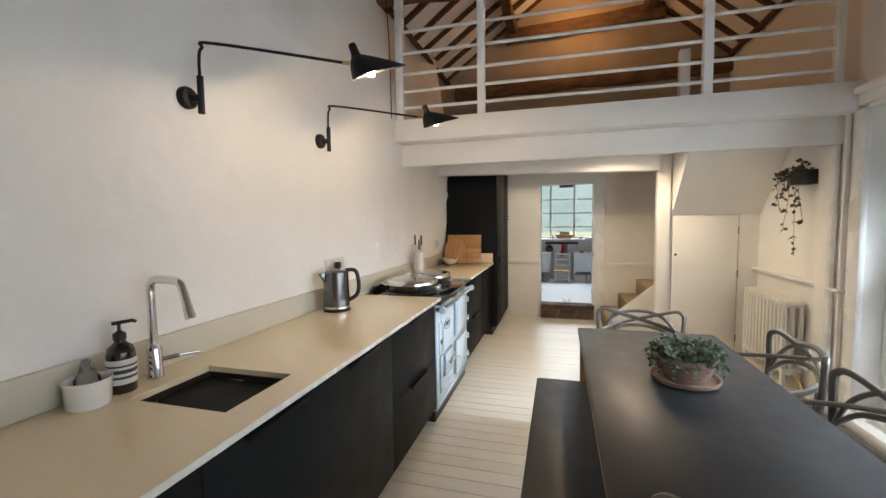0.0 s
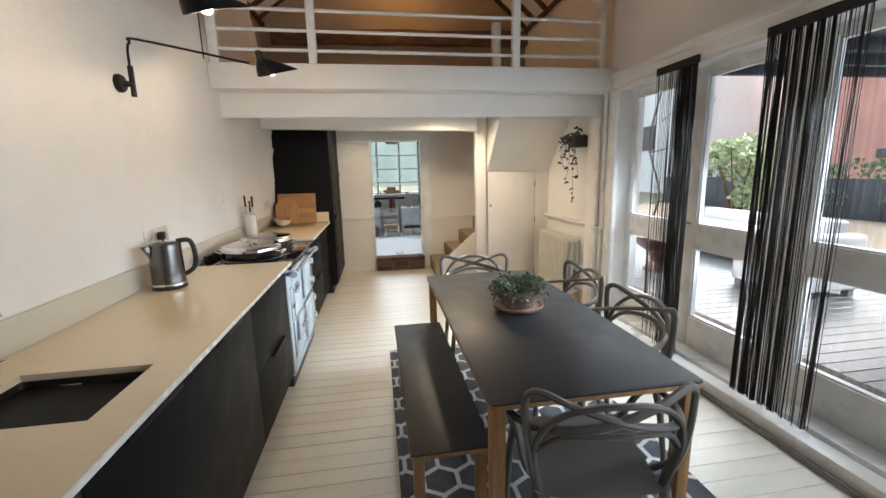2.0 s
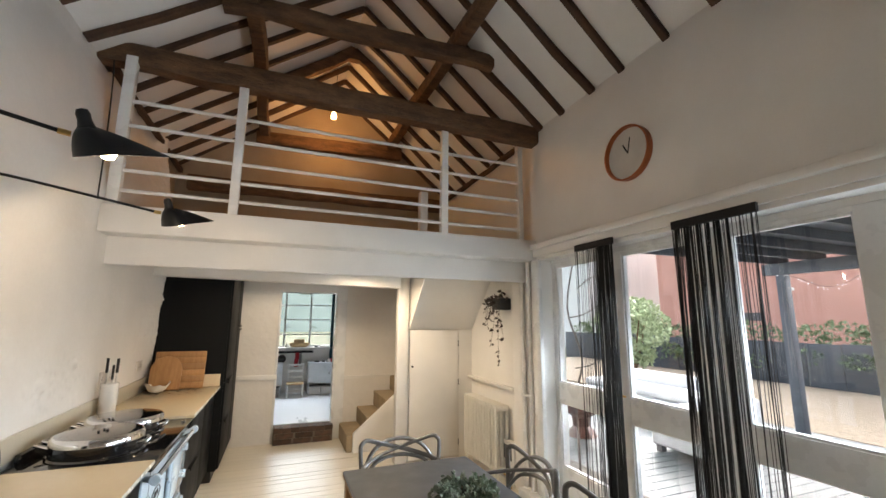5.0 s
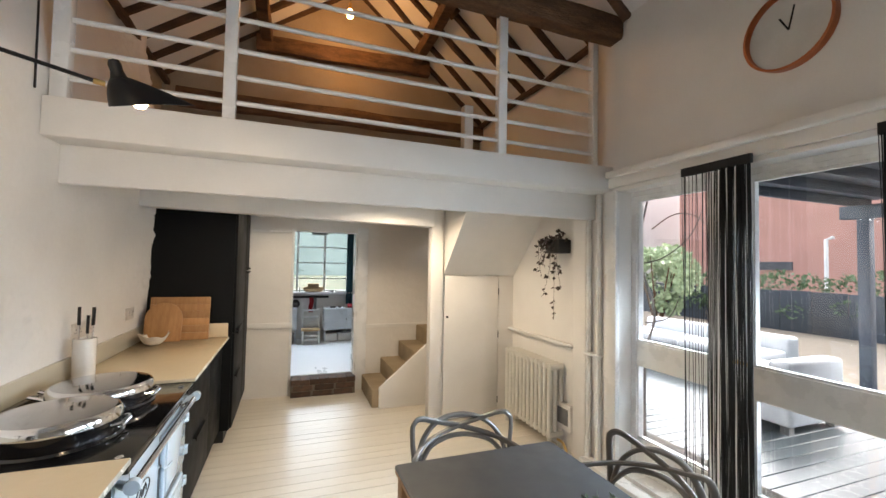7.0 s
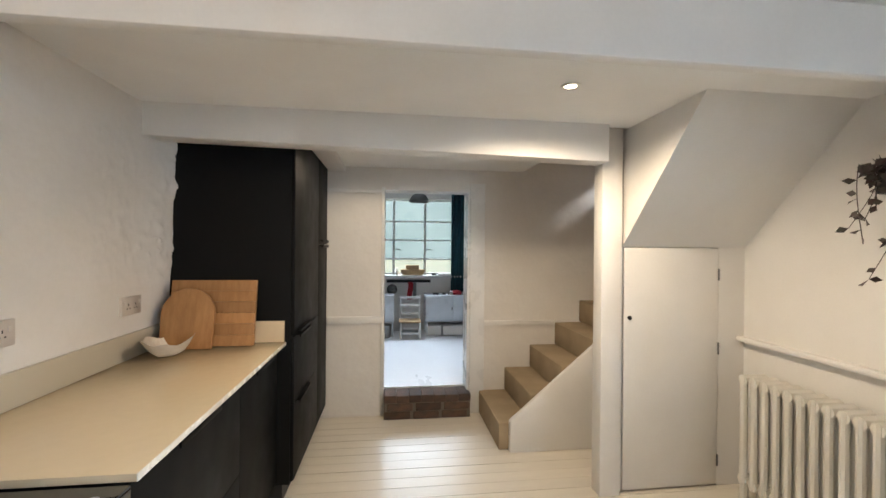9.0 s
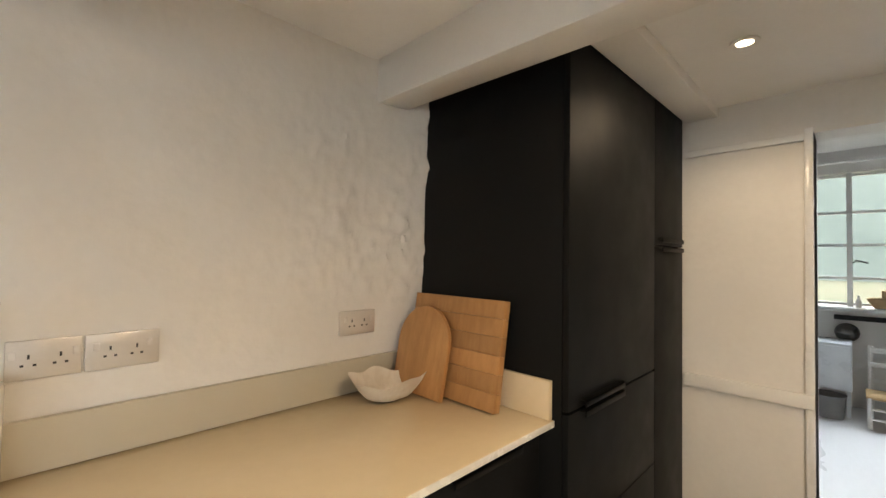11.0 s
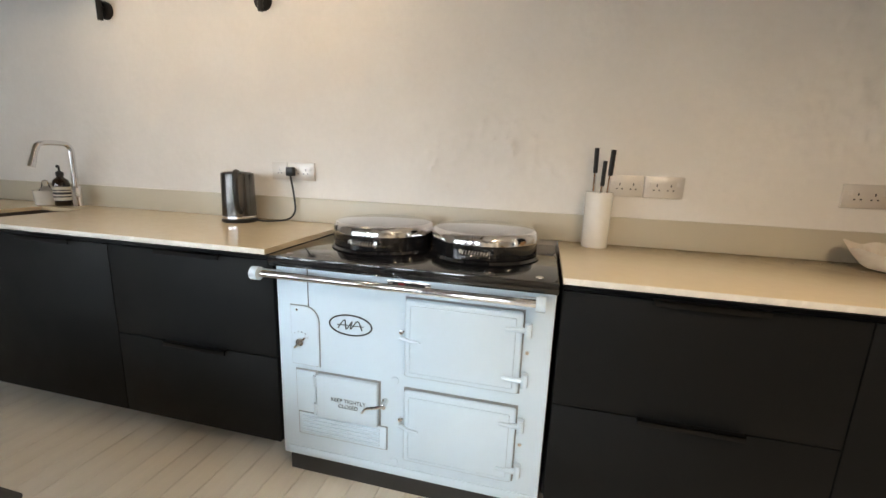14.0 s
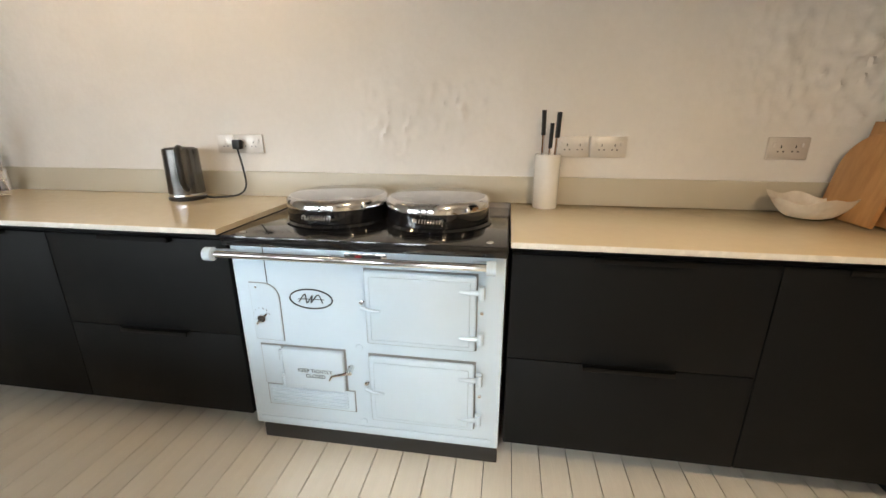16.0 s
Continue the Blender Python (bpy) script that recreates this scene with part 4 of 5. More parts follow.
def oven_door(z0, z1, y0=3.468, y1=3.852):
    # oversized grey plate, standing in for the shadow gap round the door
    part("door_seam", box(CX, CX + 0.0035, y0 - 0.004, y1 + 0.004, z0 - 0.005, z1 + 0.003, 0.001), GAPSHADE, ck)
    d = part("oven_door", box(CX + 0.003, CX + 0.024, y0, y1, z0, z1, 0.010, 3), ENAMEL, ck)
    part("door_panel", box(CX + 0.022, CX + 0.028, y0 + 0.02, y1 - 0.02, z0 + 0.02, z1 - 0.02, 0.005, 2), ENAMEL, d)
    for z in (z0 + 0.055, z1 - 0.055):
        bm = tube([(CX + 0.028, y1 - 0.055, z), (CX + 0.030, y1 - 0.02, z), (CX + 0.028, y1 + 0.008, z)], (0.006, 0.010), 8)
        tube([(CX + 0.024, y1 + 0.016, z - 0.022), (CX + 0.024, y1 + 0.016, z + 0.022)], 0.012, 10, bm)
        part("hinge", bm, ENAMEL, d)
    z = (z0 + z1) / 2 + 0.0
    part("catch", lathe([(0, 0), (0.008, 0.002), (0.008, 0.014), (0, 0.018)], (CX, y0 - 0.014, z + 0.016), 10, axis="x"), CHROME, d)
    part("latch", tube([(CX + 0.02, y0 - 0.014, z), (CX + 0.034, y0 + 0.02, z - 0.002), (CX + 0.040, y0 + 0.06, z)], (0.008, 0.004), 8), ENAMEL, d)
    part("screw", lathe([(0, 0), (0.007, 0), (0.006, 0.004), (0, 0.005)], (CX, y1 + 0.018, z), 10, axis="x"), CHROME, d)


oven_door(0.500, 0.778)
oven_door(0.172, 0.448)
# grey plates painting the shadow gaps of firebox door and lower panels
for q in ((3.131, 3.377, 0.281, 0.456), (3.041, 3.1285, 0.281, 0.456), (3.046, 3.404, 0.186, 0.2805)):
    part("door_seam", box(CX, CX + 0.003, *q, 0.0008), GAPSHADE, ck)
fd = part("firebox_door", box(CX + 0.0025, CX + 0.026, 3.135, 3.372, 0.285, 0.452, 0.006, 2), ENAMEL, ck)
for e in (0.315, 0.425):
    part("hinge", tube([(CX + 0.018, 3.13, e - 0.02), (CX + 0.018, 3.13, e + 0.02)], 0.010, 8), ENAMEL, fd)
part("latch", tube([(CX + 0.03, 3.395, 0.378), (CX + 0.040, 3.37, 0.374), (CX + 0.042, 3.335, 0.366), (CX + 0.04, 3.322, 0.345)], (0.006, 0.004), 8), CHROME, fd, "chrome latch")
part("catch", tube([(CX, 3.395, 0.385), (CX + 0.03, 3.395, 0.375)], 0.012, 8), CHROME, fd)
for row, (words, z) in enumerate((("KEEP TIGHTLY", 0.362), ("CLOSED", 0.340))):
    tc = bpy.data.curves.new("words", "FONT")
    tc.body, tc.size, tc.align_x, tc.extrude = words, 0.021, "CENTER", 0.0006
    to = bpy.data.objects.new("words", tc)
    scene.collection.objects.link(to)
    me = bpy.data.meshes.new_from_object(to)
    bpy.data.objects.remove(to)
    me.materials.append(INK)
    me.transform(Matrix.Translation((CX + 0.0268, 3.262, z)) @ Matrix.Rotation(radians(90), 4, "Z") @ Matrix.Rotation(radians(90), 4, "X"))
    me.transform(Matrix.Translation(-HOME[ck]))
    w = new("lettering", me)
    w.parent = fd
part("air_panel", box(CX + 0.0025, CX + 0.006, 3.05, 3.40, 0.190, 0.278, 0.003), ENAMEL, ck)
for k in range(5):
    part("slat", tube([(CX + 0.007, 3.065, 0.205 + 0.015 * k), (CX + 0.007, 3.375, 0.205 + 0.015 * k)], 0.0045, 6), ENAMEL, ck)
part("side_panel", box(CX + 0.0025, CX + 0.01, 3.045, 3.125, 0.285, 0.452, 0.004), ENAMEL, ck)
# control cover with dial
poly = [(3.03, 0.475), (3.03, 0.70), (3.085, 0.70)]
for k in range(7):
    a = radians(90 - 15 * k)
    poly.append((3.085 + 0.055 * math.cos(a), 0.645 + 0.055 * math.sin(a)))
poly += [(3.14, 0.475)]
# grey plate painting the shadow gap round the control cover
part("cover_gap_line", prism([(3.083 + (a - 3.083) * 1.045, 0.585 + (b - 0.585) * 1.025) for a, b in poly], "x", CX, CX + 0.002), GAPSHADE, ck)
part("control_cover", prism(poly, "x", CX + 0.0015, CX + 0.006, 0.0015), ENAMEL, ck)
part("cover_gap_line", box(CX, CX + 0.0012, 3.098, 3.101, 0.70, 0.84), INK, ck)
part("dial_knob", lathe([(0, 0), (0.016, 0), (0.015, 0.008), (0, 0.010)], (CX + 0.005, 3.065, 0.562), 16, axis="x"), CHROME, ck)
bm = prism([(3.045, 0.545), (3.052, 0.540), (3.095, 0.585), (3.090, 0.590)], "x", CX + 0.010, CX + 0.020, 0.001)
part("dial_pointer", bm, CHROME, ck)
for k in range(6):
    a = radians(150 - 24 * k)
    y, z = 3.065 + 0.036 * math.cos(a), 0.562 + 0.040 * math.sin(a)
    part("dial_mark", box(CX + 0.005, CX + 0.006, y - 0.002, y + 0.002, z - 0.004, z + 0.004), INK, ck)
part("cover_screw", lathe([(0, 0), (0.006, 0), (0, 0.004)], (CX + 0.005, 3.055, 0.685), 10, axis="x"), CHROME, ck)
# oval badge with a plain flourish
el = [(CX + 0.0015, 3.262 + 0.080 * math.cos(a), 0.650 + 0.037 * math.sin(a)) for a in [k * math.tau / 48 for k in range(48)]]
bd = part("badge_ring", tube(el, 0.0028, 6, closed=True), INK, ck, "dark oval badge outline")
bm = tube(curve_points([(CX + 0.0015, 3.215, 0.636), (CX + 0.0015, 3.24, 0.668), (CX + 0.0015, 3.246, 0.634), (CX + 0.0015, 3.268, 0.664), (CX + 0.0015, 3.262, 0.636), (CX + 0.0015, 3.29, 0.668), (CX + 0.0015, 3.305, 0.636)], 6), 0.0022, 5)
tube([(CX + 0.0015, 3.212, 0.648), (CX + 0.0015, 3.312, 0.650)], 0.0015, 5, bm)
part("badge_flourish", bm, INK, bd)
for y, z in ((3.43, 0.468), (3.43, 0.145)):
    part("plug_disc", lathe([(0, 0), (0.014, 0), (0.013, 0.002), (0, 0.003)], (CX, y, z), 16, axis="x"), ENAMEL, ck)


# ---- wall lamps ----
PITCH, ROLL = radians(23), radians(15)   # the bonnets are tipped back and to one side


def wall_lamp(y):
    L = thing("wall_lamp", "black swing-arm wall lamp with a bonnet shade, lit", "wall lamp", (XW, y, 1.92), "wall lamps")
    part("wall_plate", lathe([(0, 0), (0.043, 0), (0.043, 0.016), (0.036, 0.025), (0, 0.027)], (XW, y, 1.925), 28, axis="x"), BLACKM, L)
    sx, sy = XW + 0.055, y + 0.02
    part("socket_tube", tube([(sx, sy, 1.865), (sx, sy, 2.01)], 0.0125, 12), BLACKM, L)
    part("swivel", tube([(XW + 0.02, y, 1.925), (sx, sy, 1.925)], 0.014, 10), BLACKM, L)
    jx, jy, jz = -0.865, y + 0.255, 2.085
    part("arm", tube(curve_points([(sx, sy, 1.95), (sx, sy, 2.08), (sx + 0.012, sy + 0.006, 2.12), (sx + 0.05, sy + 0.022, 2.137), (jx, jy, jz)], 6), 0.006, 8), BLACKM, L)
    d = Vector((0.565, 0.235, -0.03)).normalized()
    part("joint", tube([Vector((jx, jy, jz)) - d * 0.012, Vector((jx, jy, jz)) + d * 0.016], 0.0085, 10), BRASS, L, "brass swivel joint")
    # bonnet: an open dome, drawn out to a beak
    base = Vector((jx, jy, jz)) + d * 0.10 + Vector((0, 0, -0.035))
    sd = Vector((0, 0, 1)).cross(d).normalized()
    up = d.cross(sd)
    d, up = d * math.cos(PITCH) + up * math.sin(PITCH), up * math.cos(PITCH) - d * math.sin(PITCH)
    up, sd = up * math.cos(ROLL) - sd * math.sin(ROLL), sd * math.cos(ROLL) + up * math.sin(ROLL)
    own = bmesh.new()
    rows = []
    for i in range(11):
        t = i / 10
        row = []
        for k in range(32):
            a = k * math.tau / 32
            c, s = math.cos(a), math.sin(a)
            f = max(c, 0.0)
            rad = (1 - t) ** (0.50 + 0.28 * f)
            reach = 0.078 + 0.082 * f ** 1.5
            q = base + d * (reach * c * rad - 0.030 * t) + sd * ((0.074 - 0.012 * f) * s * rad) + up * (0.088 * t - 0.016 * f ** 2 * rad)
            row.append(own.verts.new(q))
        rows.append(row)
    for a, b in zip(rows, rows[1:]):
        for k in range(32):
            own.faces.new((a[k], a[(k + 1) % 32], b[(k + 1) % 32], b[k]))
    own.faces.new(rows[-1])
    bmesh.ops.solidify(own, geom=list(own.faces), thickness=0.0025)
    part("shade", own, BLACKM, L, "black bonnet shade")
    top = base + up * 0.070 - d * 0.030
    bm = lathe([(0.027, 0.0), (0.020, 0.014), (0.0165, 0.030), (0.0175, 0.046), (0.013, 0.058), (0.0, 0.062)], (0, 0, 0), 18)
    bmesh.ops.transform(bm, matrix=Matrix.Translation(top) @ up.to_track_quat("Z", "Y").to_matrix().to_4x4(), verts=bm.verts)
    part("neck", bm, BLACKM, L)
    bulb = base + up * 0.007 + d * 0.004
    part("bulb", lathe([(0, -0.022), (0.015, -0.016), (0.021, 0.0), (0.014, 0.018), (0.009, 0.028), (0, 0.030)], bulb, 16), BULB, L, "glowing warm bulb")
    lamp("wall_lamp_light", "POINT", bulb - up * 0.032, 1.35, WARM, 0.008)


wall_lamp(1.605)
wall_lamp(2.54)
c = thing("wall_cable", "thin black cable running down the wall", "cable", (XW, 3.66, 2.3))
part("cable", tube(curve_points([(XW + 0.006, 3.68, 2.33), (XW + 0.006, 3.67, 2.8), (XW + 0.006, 3.64, 3.15), (XW + 0.01, 3.6, 3.27)], 4), 0.005, 6), BLACKP, c)


# ---- loft light, downlight, clock ----
lb = thing("loft_pendant", "bare warm filament bulb on a cord in the loft", "pendant lamp", (0.19, 5.54, 4.1))
part("cord", tube([(0.19, 5.54, 4.24), (0.21, 5.54, 4.7)], 0.004, 6), BLACKP, lb)
part("lampholder", lathe([(0, 0.0), (0.02, 0.0), (0.02, 0.06), (0.008, 0.075), (0, 0.075)], (0.19, 5.54, 4.18), 14), BRASS, lb)
part("bulb", lathe([(0, -0.06), (0.03, -0.045), (0.036, -0.015), (0.022, 0.03), (0.014, 0.05), (0, 0.05)], (0.19, 5.54, 4.14), 16), FILAMENT, lb, "glowing amber bulb")
lamp("loft_light", "POINT", (0.19, 5.54, 4.0), 1.9, (1.0, 0.47, 0.14), 0.03)
dl = thing("downlight", "small recessed ceiling downlight, lit", "downlight", (-0.40, 5.83, 2.11))
part("trim_ring", lathe([(0.026, 0.0), (0.042, 0.0), (0.043, 0.004), (0.023, 0.008)], (-0.40, 5.83, 2.112), 24), WHITE, dl)
part("lens", lathe([(0, 0.003), (0.024, 0.003), (0.024, 0.006), (0, 0.006)], (-0.40, 5.83, 2.112), 24), DOWNL, dl)
lamp("downlight_light", "SPOT", (-0.40, 5.83, 2.09), 2.4, (1.0, 0.78, 0.52), 0.05, (-0.40, 5.83, 0), 165)

dl = thing("downlight", "small recessed ceiling downlight under the loft, lit", "downlight", (0.55, 4.6, 2.13))
part("trim_ring", lathe([(0.026, 0.0), (0.042, 0.0), (0.043, 0.004), (0.023, 0.008)], (0.55, 4.6, 2.132), 24), WHITE, dl)
part("lens", lathe([(0, 0.003), (0.024, 0.003), (0.024, 0.006), (0, 0.006)], (0.55, 4.6, 2.132), 24), DOWNL, dl)
lamp("downlight_light", "SPOT", (0.55, 4.6, 2.11), 13.0, (1.0, 0.78, 0.52), 0.05, (0.55, 4.6, 0), 168)

ck2 = thing("wall_clock", "round wall clock with copper rim and pale face", "clock", (XE - 0.02, 2.56, 2.55))
cc = (XE, 2.565, 2.745)
part("face", lathe([(0, 0.012), (0.185, 0.012), (0.185, 0.0), (0, 0.0)], cc, 48, axis="-x"), CLOCKF, ck2)
part("rim", lathe([(0.184, 0.0), (0.196, 0.0), (0.198, 0.045), (0.186, 0.047), (0.184, 0.013)], cc, 56, axis="-x"), CLOCKC, ck2, "copper rim")
for a, r, w in ((103, 0.115, 0.004), (62, 0.085, 0.005)):
    q = radians(a)
    part("clock_hand", tube([(XE - 0.018, 2.565, 2.745), (XE - 0.018, 2.565 + r * math.cos(q), 2.745 + r * math.sin(q))], w, 6, flat=0.4), BLACKM, ck2)


# ---- string curtains ----
def string_curtain(y0, y1, bands, n_thin, label):
    """bands: middle, half width and number of strings of each gathered band."""
    c = thing("string_curtain", label, "curtain", (XE - 0.05, (y0 + y1) / 2, 0.12), "string curtains")
    part("heading", box(XE - 0.085, XE - 0.062, y0, y1, 2.115, 2.165, 0.004), STRING, c)
    own = bmesh.new()
    spots = [(random.uniform(y0 + 0.004, y1 - 0.004), 0.014, 0.0019) for k in range(n_thin)]
    for mid, half, count in bands:
        spots += [(mid + random.uniform(-half, half), 0.006, 0.0026) for k in range(count)]
    for y, sway, r in spots:
        yb = y + random.gauss(0, sway)
        x = XE - 0.074 + random.uniform(-0.014, 0.014)
        ph = random.uniform(0, 6.28)
        pts = [(x + 0.003 * math.sin(ph + i), y + (yb - y) * i / 8 + 0.002 * math.sin(ph * 2 + 1.3 * i), 2.12 - 2.0 * i / 8 + random.uniform(-0.01, 0.01) * (i == 8)) for i in range(9)]
        tube(pts, r, 3, own)
    s = part("fringe", own, STRING, c, sharp=180)
    tagged(s, kind="stuff")


string_curtain(2.705, 3.105, ((2.725, 0.012, 14), (2.765, 0.014, 20), (2.815, 0.018, 26), (2.86, 0.012, 12), (2.93, 0.006, 4)), 34, "black string curtain gathered beside the garden door")
string_curtain(1.745, 2.225, ((2.205, 0.010, 10), (2.135, 0.020, 26), (2.065, 0.012, 16), (2.01, 0.008, 8), (1.955, 0.010, 10), (1.90, 0.006, 6), (1.775, 0.005, 4)), 44, "wide black string curtain between garden doors")

# ---- table, bench, rug ----
rg = thing("rug", "charcoal rug with ivory hexagon trellis", "rug", (0.5, 2.25, 0))
RX0, RX1, RY0, RY1 = -0.17, 1.21, 1.02, 3.42
part("rug_body", box(RX0, RX1, RY0, RY1, 0.003, 0.013, 0.003), RUGD, rg)
own = bmesh.new()


def strip(a, b, w=0.011):
    """One ivory line, cut off at the rug's border."""
    a, b = Vector((*a, 0)), Vector((*b, 0))
    t0, t1 = 0.0, 1.0
    for k, lo, hi in ((0, RX0 + 0.004, RX1 - 0.004), (1, RY0 + 0.004, RY1 - 0.004)):
        d = b[k] - a[k]
        if abs(d) < 1e-6:
            if not lo < a[k] < hi:
                return
            continue
        u, v = sorted(((lo - a[k]) / d, (hi - a[k]) / d))
        t0, t1 = max(t0, u), min(t1, v)
    if t1 - t0 < 0.02:
        return
    a, b = a + (b - a) * t0, a + (b - a) * t1
    d = (b - a).normalized()
    s = Vector((-d.y, d.x, 0)) * w
    q = [a + s, a - s, b - s, b + s]
    lo = [own.verts.new((v.x, v.y, 0.0125)) for v in q]
    hi = [own.verts.new((v.x, v.y, 0.0165)) for v in q]
    own.faces.new(hi)
    for i in range(4):
        own.faces.new((lo[i], lo[(i + 1) % 4], hi[(i + 1) % 4], hi[i]))


HW, HH = 0.082, 0.094
for i in range(-1, 10):
    for j in range(-1, 22):
        cx = RX0 + 0.03 + i * 2 * HW + (j % 2) * HW
        cy = RY0 + 0.03 + j * HH * 1.5
        v = [(cx, cy + HH), (cx + HW, cy + HH * 0.5), (cx + HW, cy - HH * 0.5), (cx, cy - HH), (cx - HW, cy - HH * 0.5), (cx - HW, cy + HH * 0.5)]
        for e in (0, 1, 2):
            strip(v[e], v[(e + 1) % 6], 0.0105)
part("trellis", own, RUGL, rg, "ivory trellis lines")


tb = thing("dining_table", "dining table with matt black top and oak legs", "table", (0.475, 2.13, 0.0165))
TX0, TX1, TY0, TY1, TZ = 0.103, 0.848, 1.305, 2.955, 0.75


def rounded(x0, x1, y0, y1, r, n=5):
    out = []
    for cx, cy, a0 in ((x1 - r, y1 - r, 0), (x0 + r, y1 - r, 90), (x0 + r, y0 + r, 180), (x1 - r, y0 + r, 270)):
        for k in range(n + 1):
            a = radians(a0 + 90 * k / n)
            out.append((cx + r * math.cos(a), cy + r * math.sin(a)))
    return out


part("tabletop", prism(rounded(TX0, TX1, TY0, TY1, 0.022), "z", TZ - 0.005, TZ, 0.0012), LINO, tb)
part("edge", prism(rounded(TX0 + 0.001, TX1 - 0.001, TY0 + 0.001, TY1 - 0.001, 0.022), "z", TZ - 0.022, TZ - 0.0055, 0.002), OAK, tb)
for x, sx in ((TX0 + 0.035, 1), (TX1 - 0.035, -1)):
    for y, sy in ((TY0 + 0.05, 1), (TY1 - 0.05, -1)):
        part("leg", prism([(y - 0.032, TZ - 0.023), (y + 0.032, TZ - 0.023), (y + 0.024 + 0.0 * sy, 0.0165), (y - 0.024, 0.0165)], "x", x - 0.022, x + 0.022, 0.004), OAK, tb)
part("apron", box(TX0 + 0.09, TX1 - 0.09, TY0 + 0.10, TY0 + 0.125, TZ - 0.075, TZ - 0.0225), OAK, tb)
part("apron", box(TX0 + 0.09, TX1 - 0.09, TY1 - 0.125, TY1 - 0.10, TZ - 0.075, TZ - 0.0225), OAK, tb)

bn = thing("bench", "long bench with matt black seat and oak legs", "bench", (0.02, 2.14, 0.0165))
part("seat", prism(rounded(-0.138, 0.168, 1.505, 2.815, 0.016), "z", 0.455, 0.46, 0.001), LINO, bn)
part("edge", prism(rounded(-0.137, 0.167, 1.506, 2.814, 0.016), "z", 0.437, 0.4545, 0.002), OAK, bn)
for x in (-0.105, 0.135):
    for y in (1.56, 2.74):
        part("leg", prism([(y - 0.028, 0.4365), (y + 0.028, 0.4365), (y + 0.020, 0.0165), (y - 0.020, 0.0165)], "x", x - 0.02, x + 0.02, 0.003), OAK, bn)


def chair(label):
    """Built facing +y, on the origin."""
    c = thing("dining_chair", label, "chair", (0, 0, 0), "chairs round the table")
    r = 0.0108
    own = bmesh.new()
    rows = []
    for i in range(11):
        v = -1 + 2 * i / 10
        row = []
        for k in range(11):
            u = -1 + 2 * k / 10
            w = 0.205 + 0.02 * v
            x = u * w * (1 - 0.10 * v * v * (v > 0))
            row.append(own.verts.new((x, v * 0.215 - 0.02 * (1 - u * u) * (v < -0.5), 0.455 - 0.018 * (1 - u * u) * (1 - v * v) - 0.02 * max(v - 0.6, 0))))
        rows.append(row)
    for a, b in zip(rows, rows[1:]):
        for k in range(10):
            own.faces.new((a[k], a[k + 1], b[k + 1], b[k]))
    bmesh.ops.solidify(own, geom=list(own.faces), thickness=0.016)
    part("seat", own, CHAIRP, c)
    for s in (-1, 1):
        part("leg", tube(curve_points([(0.200 * s, 0.18, 0.452), (0.222 * s, 0.195, 0.30), (0.235 * s, 0.21, 0.0)], 4), (0.019, 0.012), 10), CHAIRP, c)
        part("leg", tube(curve_points([(0.195 * s, -0.19, 0.452), (0.215 * s, -0.215, 0.30), (0.235 * s, -0.245, 0.0)], 4), (0.019, 0.012), 10), CHAIRP, c)
    for s in (-1, 1):
        part("back_loop", tube(curve_points([(0.200 * s, -0.17, 0.44), (0.236 * s, -0.21, 0.60), (0.252 * s, -0.215, 0.765), (0.240 * s, -0.222, 0.806), (0.205 * s, -0.240, 0.816), (0.12 * s, -0.272, 0.785), (-0.02 * s, -0.292, 0.742), (-0.15 * s, -0.258, 0.706), (-0.235 * s, -0.18, 0.680), (-0.283 * s, -0.05, 0.660), (-0.286 * s, 0.06, 0.640), (-0.262 * s, 0.135, 0.575), (-0.215 * s, 0.175, 0.445)], 5), r, 8, flat=1.35), CHAIRP, c)
        part("arm_brace", tube(curve_points([(0.205 * s, -0.10, 0.445), (0.240 * s, -0.16, 0.535), (0.258 * s, -0.10, 0.635), (0.283 * s, -0.03, 0.658)], 5), r * 0.9, 8, flat=1.25), CHAIRP, c)
    part("back_arch", tube(curve_points([(-0.195, -0.18, 0.45), (-0.222, -0.205, 0.58), (-0.205, -0.235, 0.69), (-0.150, -0.266, 0.760), (-0.075, -0.290, 0.793), (0.0, -0.298, 0.800), (0.075, -0.290, 0.793), (0.150, -0.266, 0.760), (0.205, -0.235, 0.69), (0.222, -0.205, 0.58), (0.195, -0.18, 0.45)], 5), r, 8, flat=1.35), CHAIRP, c)
    part("back_rung", tube(curve_points([(-0.222, -0.205, 0.60), (-0.16, -0.245, 0.675), (-0.07, -0.280, 0.700), (0.0, -0.290, 0.704), (0.07, -0.280, 0.700), (0.16, -0.245, 0.675), (0.222, -0.205, 0.60)], 5), r * 0.95, 8, flat=1.3), CHAIRP, c)
    return c


RZT = 0.0165
first = chair("grey plastic chair with looping bar back at the table")
first.matrix_basis = pose(0.470, 1.42, RZT, 0, 0, -8)
copy_thing(first, pose(0.48, 2.93, RZT, 0, 0, 177))
copy_thing(first, pose(0.815, 1.95, RZT, 0, 0, 92))
copy_thing(first, pose(0.835, 2.56, RZT, 0, 0, 88))

# potted plant on the table
pl = thing("table_plant", "small leafy trailing plant in a terracotta pot on a saucer", "potted plant", (0.49, 2.17, TZ))
PX, PY = 0.495, 2.17
part("saucer", lathe([(0, 0), (0.10, 0), (0.125, 0.006), (0.132, 0.022), (0.126, 0.024), (0.115, 0.012), (0, 0.010)], (PX, PY, TZ), 36), TERRA, pl)
